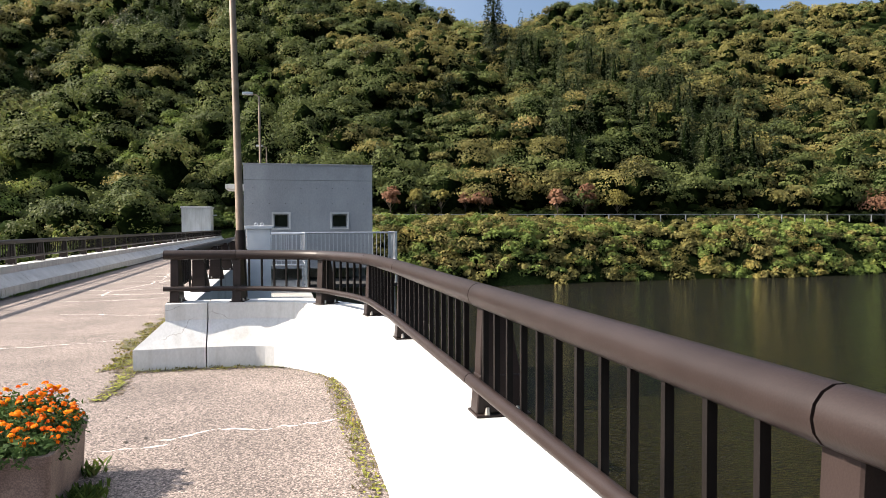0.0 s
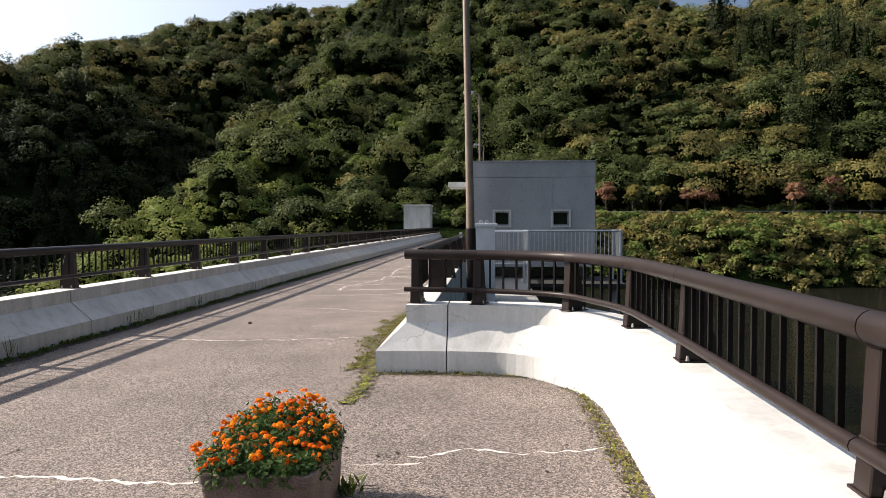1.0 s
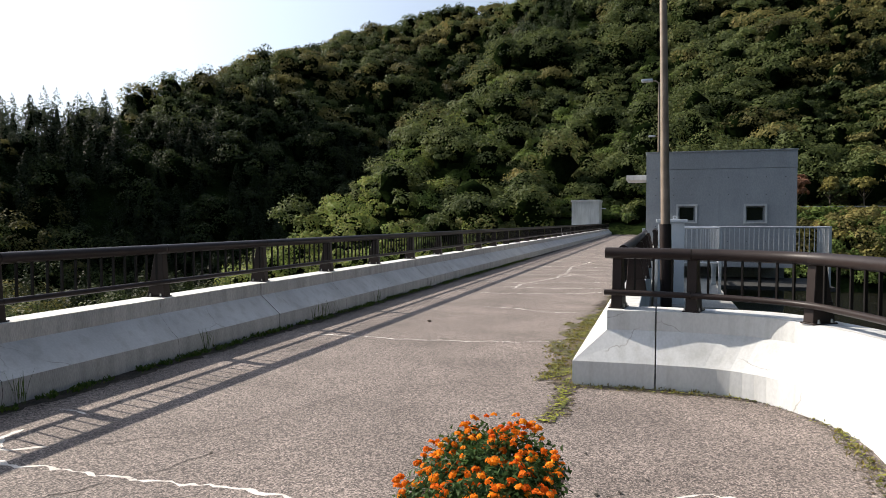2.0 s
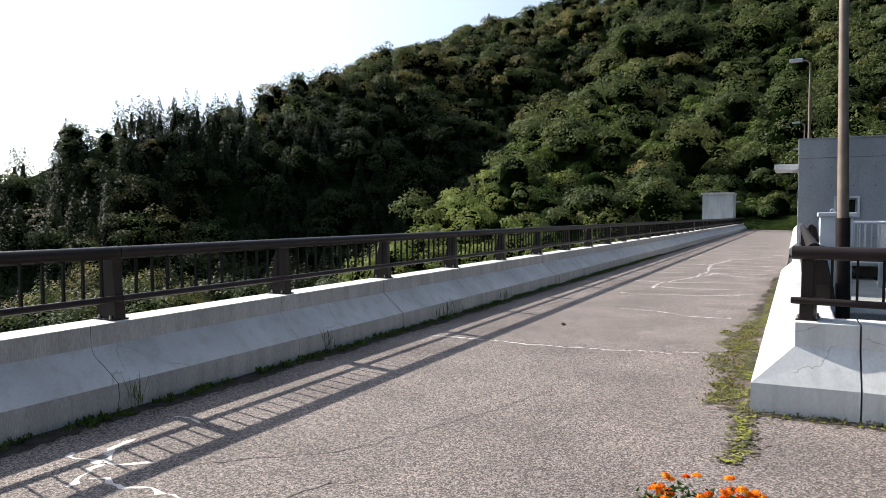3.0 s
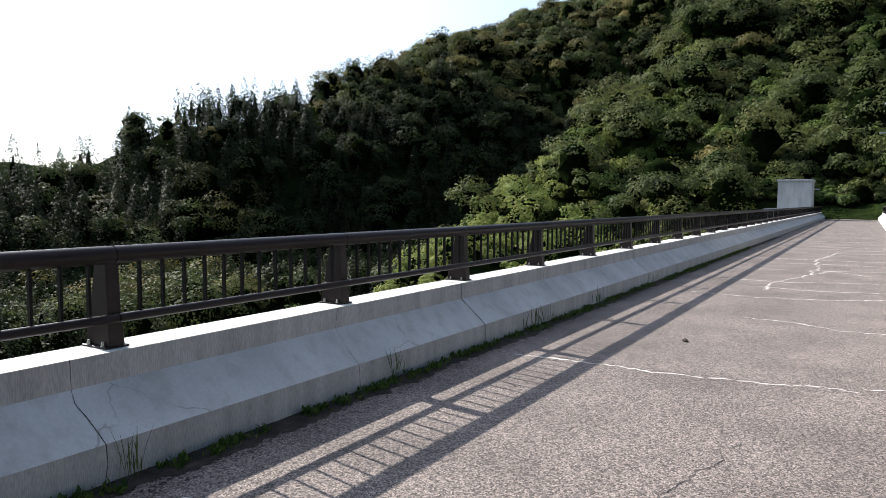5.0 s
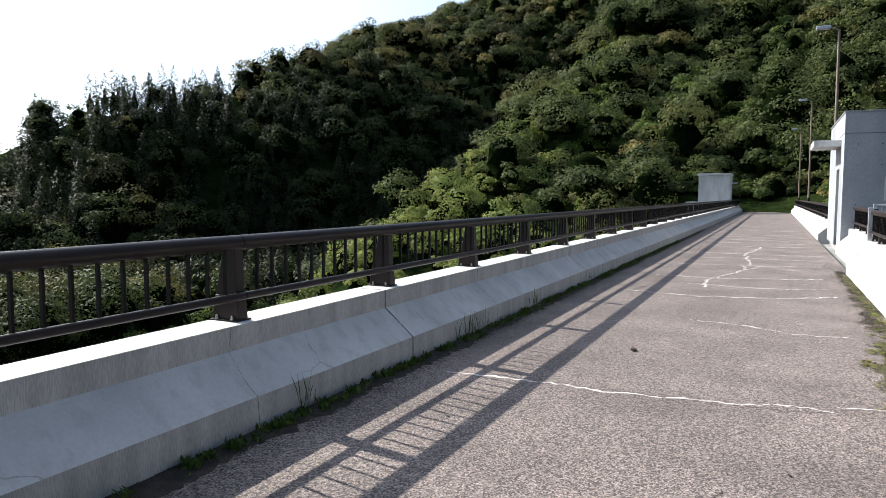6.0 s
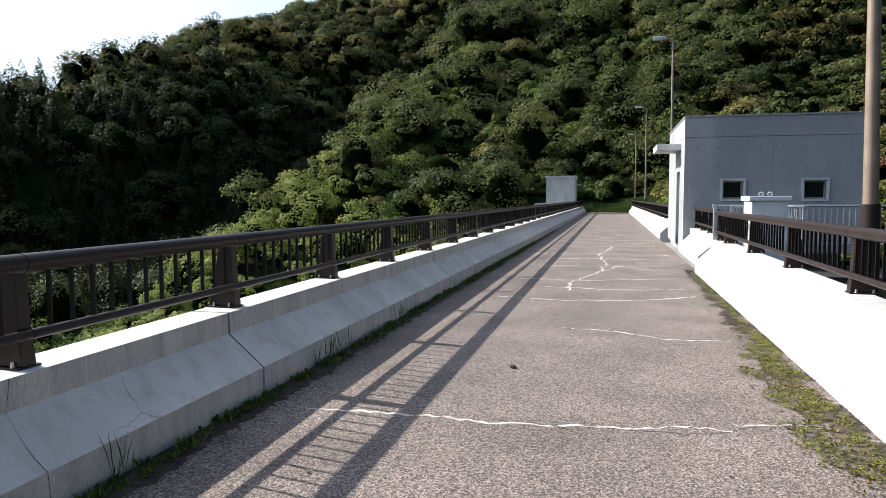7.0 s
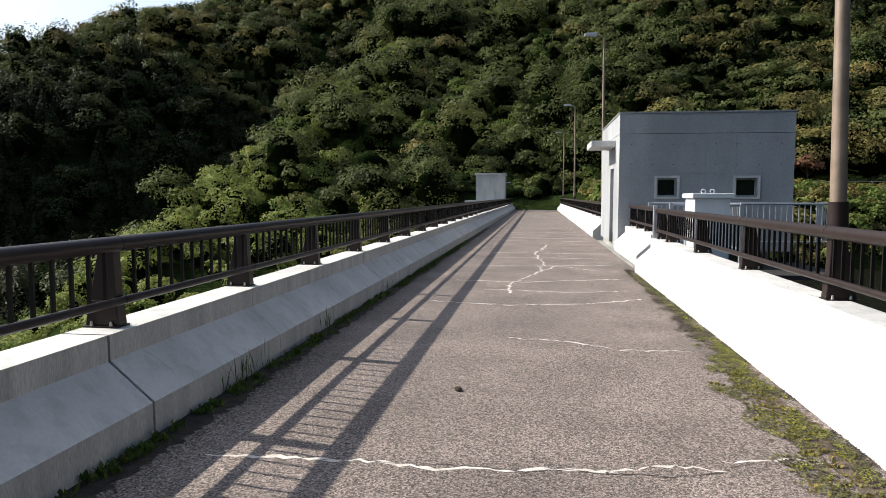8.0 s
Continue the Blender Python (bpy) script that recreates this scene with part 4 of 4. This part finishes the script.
for i, (pts, w) in enumerate(CRACKS):
    tagged(part("crack_filler", ribbon(pts, w * 0.6, 0.0016, i, 0.95, 0.035), SEAL), "ragged pale crack filler line across the asphalt", "road mark", kind="structure")
for i, pts in enumerate(([(-3.9, 4.2), (-3.0, 4.9), (-2.5, 6.4), (-2.2, 7.6)], [(-3.6, 3.0), (-2.9, 3.9), (-2.6, 4.6)], [(-1.5, 9.5), (-1.0, 9.6), (-0.7, 9.55)], [(-4.0, 9.3), (-2.9, 9.34), (-1.5, 9.42)])):
    tagged(part("open_crack", ribbon(pts, 0.007, 0.003, 50 + i, wiggle=0.03), CRACK), "fine dark open crack in the asphalt", "road mark", kind="structure")

# moss, litter and soil at the walls' feet, in patches
def patches(name, spots, material, label, z=0.004):
    """Many small ragged flakes lying on the road, as one mesh."""
    vs, fs = [], []
    for x, y, r, squeeze in spots:
        k0 = len(vs)
        turn, n = rng.uniform(0, 6.3), 8
        zz = z + rng.uniform(0, 0.004)
        for k in range(n):
            a = turn + 2 * math.pi * k / n
            q = r * rng.uniform(0.55, 1.2)
            vs.append((x + q * math.cos(a) * squeeze, y + q * math.sin(a), zz))
        fs += [(k0, k0 + 1, k0 + 2, k0 + 3), (k0, k0 + 3, k0 + 4, k0 + 7), (k0 + 4, k0 + 5, k0 + 6, k0 + 7)]
    ob = mesh_np(name, np.array(vs), np.array(fs), material)
    tagged(ob, label, "ground cover", kind="stuff")


def along(points, n, spread, r0, r1, squeeze=0.7):
    line = [Vector(p) for p in points]
    total = sum((b - a).length for a, b in zip(line, line[1:]))
    out = []
    for _ in range(n):
        p, t = length_along([tuple(q) for q in line], rng.uniform(0, total))
        o = rng.normal(0, spread)
        out.append((p.x - t.y * o, p.y + t.x * o, rng.uniform(r0, r1), squeeze))
    return out


FOOT_R = [(-0.8, 7.2), (-0.84, 9), (-0.86, 10.5), (-0.8, 14), (-0.74, 17), (-0.7, 21)]
FOOT_B = [(-0.55, 7.2), (0.3, 7.22), (0.95, 7.18), (1.35, 6.95), (1.56, 6.5), (1.6, 5.4), (1.58, 3.2), (1.55, 0)]
GAP_END = [(-0.65, 5.88), (-0.57, 6.38), (-0.62, 6.87), (-0.60, 7.29)]


def verge(n, r0, r1, y0, y1, near=0.0, far=1.0):
    """Flakes over the strip beside the lakeside parapet, in drifts; the strip narrows along the road."""
    out = []
    while len(out) < n:
        y = rng.uniform(y0, y1)
        wide = float(np.interp(y, [7.2, 8.5, 10.3, 11.2, 13, 16, 21], [0.42, 0.52, 0.68, 0.60, 0.42, 0.30, 0.2])) * (0.86 + 0.22 * math.sin(y * 5.1) * math.sin(y * 2.3 + 1))
        u = near + (far - near) * rng.random() ** 1.15
        x = -0.585 - u * wide
        if noise.noise(Vector((x * 4.2, y * 2.6, 3.0))) + 0.35 * noise.noise(Vector((x * 13, y * 11, 1.0))) < -0.12 + 0.35 * max(0.0, u - 0.6):
            continue
        out.append((x, y, rng.uniform(r0, r1), 0.8))
    return out


patches("leaf_litter", verge(9000, 0.004, 0.014, 7.2, 21) + along(FOOT_R, 1300, 0.10, 0.006, 0.028) + along(GAP_END, 500, 0.05, 0.006, 0.03) + along(FOOT_B, 2200, 0.055, 0.005, 0.022), LITTER, "brown leaf litter along the parapet foot", 0.003)
tagged(part("verge_bed", ribbon([(-0.72, 7.25), (-0.74, 9), (-0.76, 10.4), (-0.72, 13), (-0.69, 17), (-0.67, 21)], 0.2, 0.002, 9, 0.35, 0.03), LITTER), "thin bed of grit and rotted leaves at the parapet foot", "soil", kind="stuff")
patches("verge_soil", verge(9000, 0.004, 0.014, 7.2, 21, 0.0, 0.9), SOIL, "dark damp soil on the road edge under the moss", 0.006)
patches("moss", verge(8500, 0.003, 0.010, 7.3, 13.5, 0.1, 1.0) + along([(-0.72, 11.4), (-0.68, 14), (-0.64, 20)], 1100, 0.05, 0.006, 0.022) + along(GAP_END, 260, 0.05, 0.006, 0.025) + along(FOOT_B, 1100, 0.05, 0.006, 0.02), MOSS, "yellow-green moss in patches on the road edge", 0.011)
patches("soil", along([(-5.06, 0), (-5.06, 30)], 17000, 0.13, 0.003, 0.014), SOIL, "dark soil and leaf crumbs at the parapet foot", 0.003)
patches("fallen_leaves", [(rng.uniform(-4.6, 1.4), rng.uniform(2, 14), rng.uniform(0.006, 0.02), 0.6) for _ in range(90)] + [(-0.05 + rng.normal(0, 0.5), 4.4 + rng.normal(0, 0.4), rng.uniform(0.01, 0.03), 0.6) for _ in range(12)], SOIL, "small dark fallen leaves and crumbs on the asphalt", 0.006)
tagged(part("soil_bed", ribbon([(-5.12, 0), (-5.1, 8), (-5.12, 16), (-5.12, 40)], 0.27, 0.0025, 6, 0.25, 0.02), SOIL), "dark soil line along the parapet foot", "soil", kind="stuff")

patches("foot_soil", along(FOOT_B[:5], 900, 0.02, 0.006, 0.022), SOIL, "small dark flakes along the bay foot", 0.004)

# weeds
def weed_stuff(name, spots, label, material, blades=14, high=0.12, lean=0.6, width=0.012):
    vs = []
    for x, y in spots:
        for _ in range(blades):
            a = rng.uniform(0, 2 * np.pi)
            h = high * rng.uniform(0.4, 1.3)
            r = h * lean * rng.uniform(0.2, 1)
            b = np.array([x + rng.normal(0, 0.03), y + rng.normal(0, 0.03), 0.0])
            t = b + np.array([r * math.cos(a), r * math.sin(a), h])
            s = np.array([-math.sin(a), math.cos(a), 0]) * width * rng.uniform(0.6, 1.6)
            m = (b + t) / 2 + np.array([0, 0, h * 0.12])
            vs += [b, m + s, t, m - s]
    v = np.array(vs)
    ob = mesh_np(name, v, np.arange(len(v)).reshape(-1, 4), material, rng.uniform(0, 1, len(v) // 4).repeat(4))
    tagged(ob, label, "weeds", kind="stuff")


weed_stuff("weeds", [(-5.14 + abs(rng.normal(0, 0.05)), y) for y in rng.uniform(1, 30, 340)], "small green weeds along the parapet foot", L_WEED, 16, 0.05, 1.0, 0.011)
weed_stuff("tall_weeds", [(-5.12, y + rng.normal(0, 0.12)) for y in (10.7, 10.8, 10.95, 11.1, 11.3, 4.9, 5.0, 5.1, 7.6, 7.7, 13.2, 13.3, 16.4)], "thin dry weeds standing at the parapet foot", L_WEED, 7, 0.26, 0.45, 0.0035)
weed_stuff("moss_tufts", [(-0.86 + rng.normal(0, 0.09), y) for y in rng.uniform(7.4, 12, 120)], "low mossy tufts on the road edge", L_YELLOW, 10, 0.022, 1.2, 0.01)
weed_stuff("bay_weeds", [(x, 7.26 + rng.normal(0, 0.04)) for x in rng.uniform(-0.6, 1.0, 40)] + [(1.58 + rng.normal(0, 0.04), y) for y in rng.uniform(2, 6.6, 70)], "dry weeds at the foot of the bay", L_YELLOW, 5, 0.035, 1.0, 0.006)

weed_stuff("planter_weeds", [(-0.12 + rng.normal(0, 0.05), 3.28 + rng.normal(0, 0.1)) for _ in range(20)] + [(-0.19 + rng.normal(0, 0.015), 3.85 + rng.normal(0, 0.06)) for _ in range(4)], "low green weeds growing beside the planter", L_WEED, 14, 0.07, 1.1, 0.010)

# short marker posts where the road leaves the dam
marker = empty("marker_post", (-4.4, 89.2, 0.0))
tagged(marker, "short pale marker post at the end of the road", "marker post", group="road end markers")
part("post", tube([(0, 0, -0.1), (0, 0, 0.62)], 0.06, 8), WHITEBOX, marker)
part("band", tube([(0, 0, 0.45), (0, 0, 0.55)], 0.064, 8), FRAME, marker)
for k in range(1, 5):
    copy_thing(marker, pose(-4.4 + 1.0 * k, 89.2, 0.0))

# stone on the road
bm = bmesh.new()
bmesh.ops.create_icosphere(bm, subdivisions=2, radius=0.035)
for v in bm.verts:
    v.co *= 1 + 0.3 * noise.noise(v.co * 30)
    v.co.z = v.co.z * 0.6 + 0.018
st = part("pebble", bm, LITTER)
st.location = (-3.285, 10.95, 0)
tagged(st, "small brown stone lying on the asphalt", "stone")

# ---- flower planter ----
pl = empty("flower_planter", (-0.52, 3.5, 0))
tagged(pl, "tapered concrete planter of orange marigolds on the asphalt", "planter")
bm = bmesh.new()
outer, inner = [], []
N = 24


def oblong(hx, hy, z, r=0.04):
    out = []
    for k in range(N):
        a = 2 * math.pi * (k + 0.5) / N
        cx, cy = math.copysign(hx - r, math.cos(a)), math.copysign(hy - r, math.sin(a))
        out.append(bm.verts.new((cx + r * math.cos(a), cy + r * math.sin(a), z)))
    return out


rings = [oblong(0.28, 0.38, 0.0), oblong(0.294, 0.394, 0.295), oblong(0.303, 0.403, 0.30), oblong(0.306, 0.406, 0.35), oblong(0.272, 0.372, 0.35), oblong(0.268, 0.368, 0.26)]
for a, b in zip(rings, rings[1:]):
    for k in range(N):
        bm.faces.new((a[k], a[(k + 1) % N], b[(k + 1) % N], b[k]))
bm.faces.new(rings[0][::-1])
part("trough", bm, PLANTER, pl)
bm = bmesh.new()
bm.faces.new(oblong(0.269, 0.369, 0.29))
part("earth", bm, SOIL, pl)
cs, ns = [], []
lv = []


def mound(x, y):
    """Height of the flower mound, taller and fuller towards the back."""
    return 0.38 + 0.13 * max(0.0, 1 - ((x + 0.03) / 0.4) ** 2) * (0.85 + 0.9 * y) + 0.03 * math.sin(19 * x + 3) * math.sin(14 * y)


for _ in range(590):
    x, y = rng.uniform(-0.38, 0.31), rng.uniform(-0.42, 0.44)
    if abs((x + 0.03) / 0.345) ** 3 + abs(y / 0.44) ** 3 > 1:
        continue
    top = mound(x, y) + rng.normal(0, 0.02)
    for _ in range(16):
        cs.append((x + rng.normal(0, 0.03), y + rng.normal(0, 0.03), top * rng.uniform(0.72, 1.0) + rng.normal(0, 0.01)))
        ns.append((x * 2, y * 2, 0.8))
v = leaves(np.array(cs), np.array(ns), 0.015, 0.6, rng, 1.5)
o = mesh_np("leaves", v, np.arange(len(v)).reshape(-1, 3), L_MARI, rng.uniform(0, 1, len(v) // 3).repeat(3))
o.parent = pl
for _ in range(270):
    x, y = rng.uniform(-0.42, 0.32), rng.uniform(-0.43, 0.46)
    if abs((x + 0.04) / 0.37) ** 3 + abs(y / 0.46) ** 3 > 1:
        continue
    top = mound(x, y) + rng.uniform(-0.05, 0.06)
    n = 56
    d = sphere_dirs(n, rng, -0.1)
    c = d * np.array([0.018, 0.018, 0.010]) * rng.uniform(0.6, 1.15)
    v = leaves(c, d + np.array([0, 0, 0.4]), 0.0095, 0.3, rng)
    f = mesh_np("flower", v, np.arange(len(v)).reshape(-1, 3), PETAL, np.full(len(v), rng.uniform(0, 1)))
    f.parent = pl
    f.location = (x, y, top)
    f.rotation_euler = (rng.normal(0, 0.35), rng.normal(0, 0.35), 0)
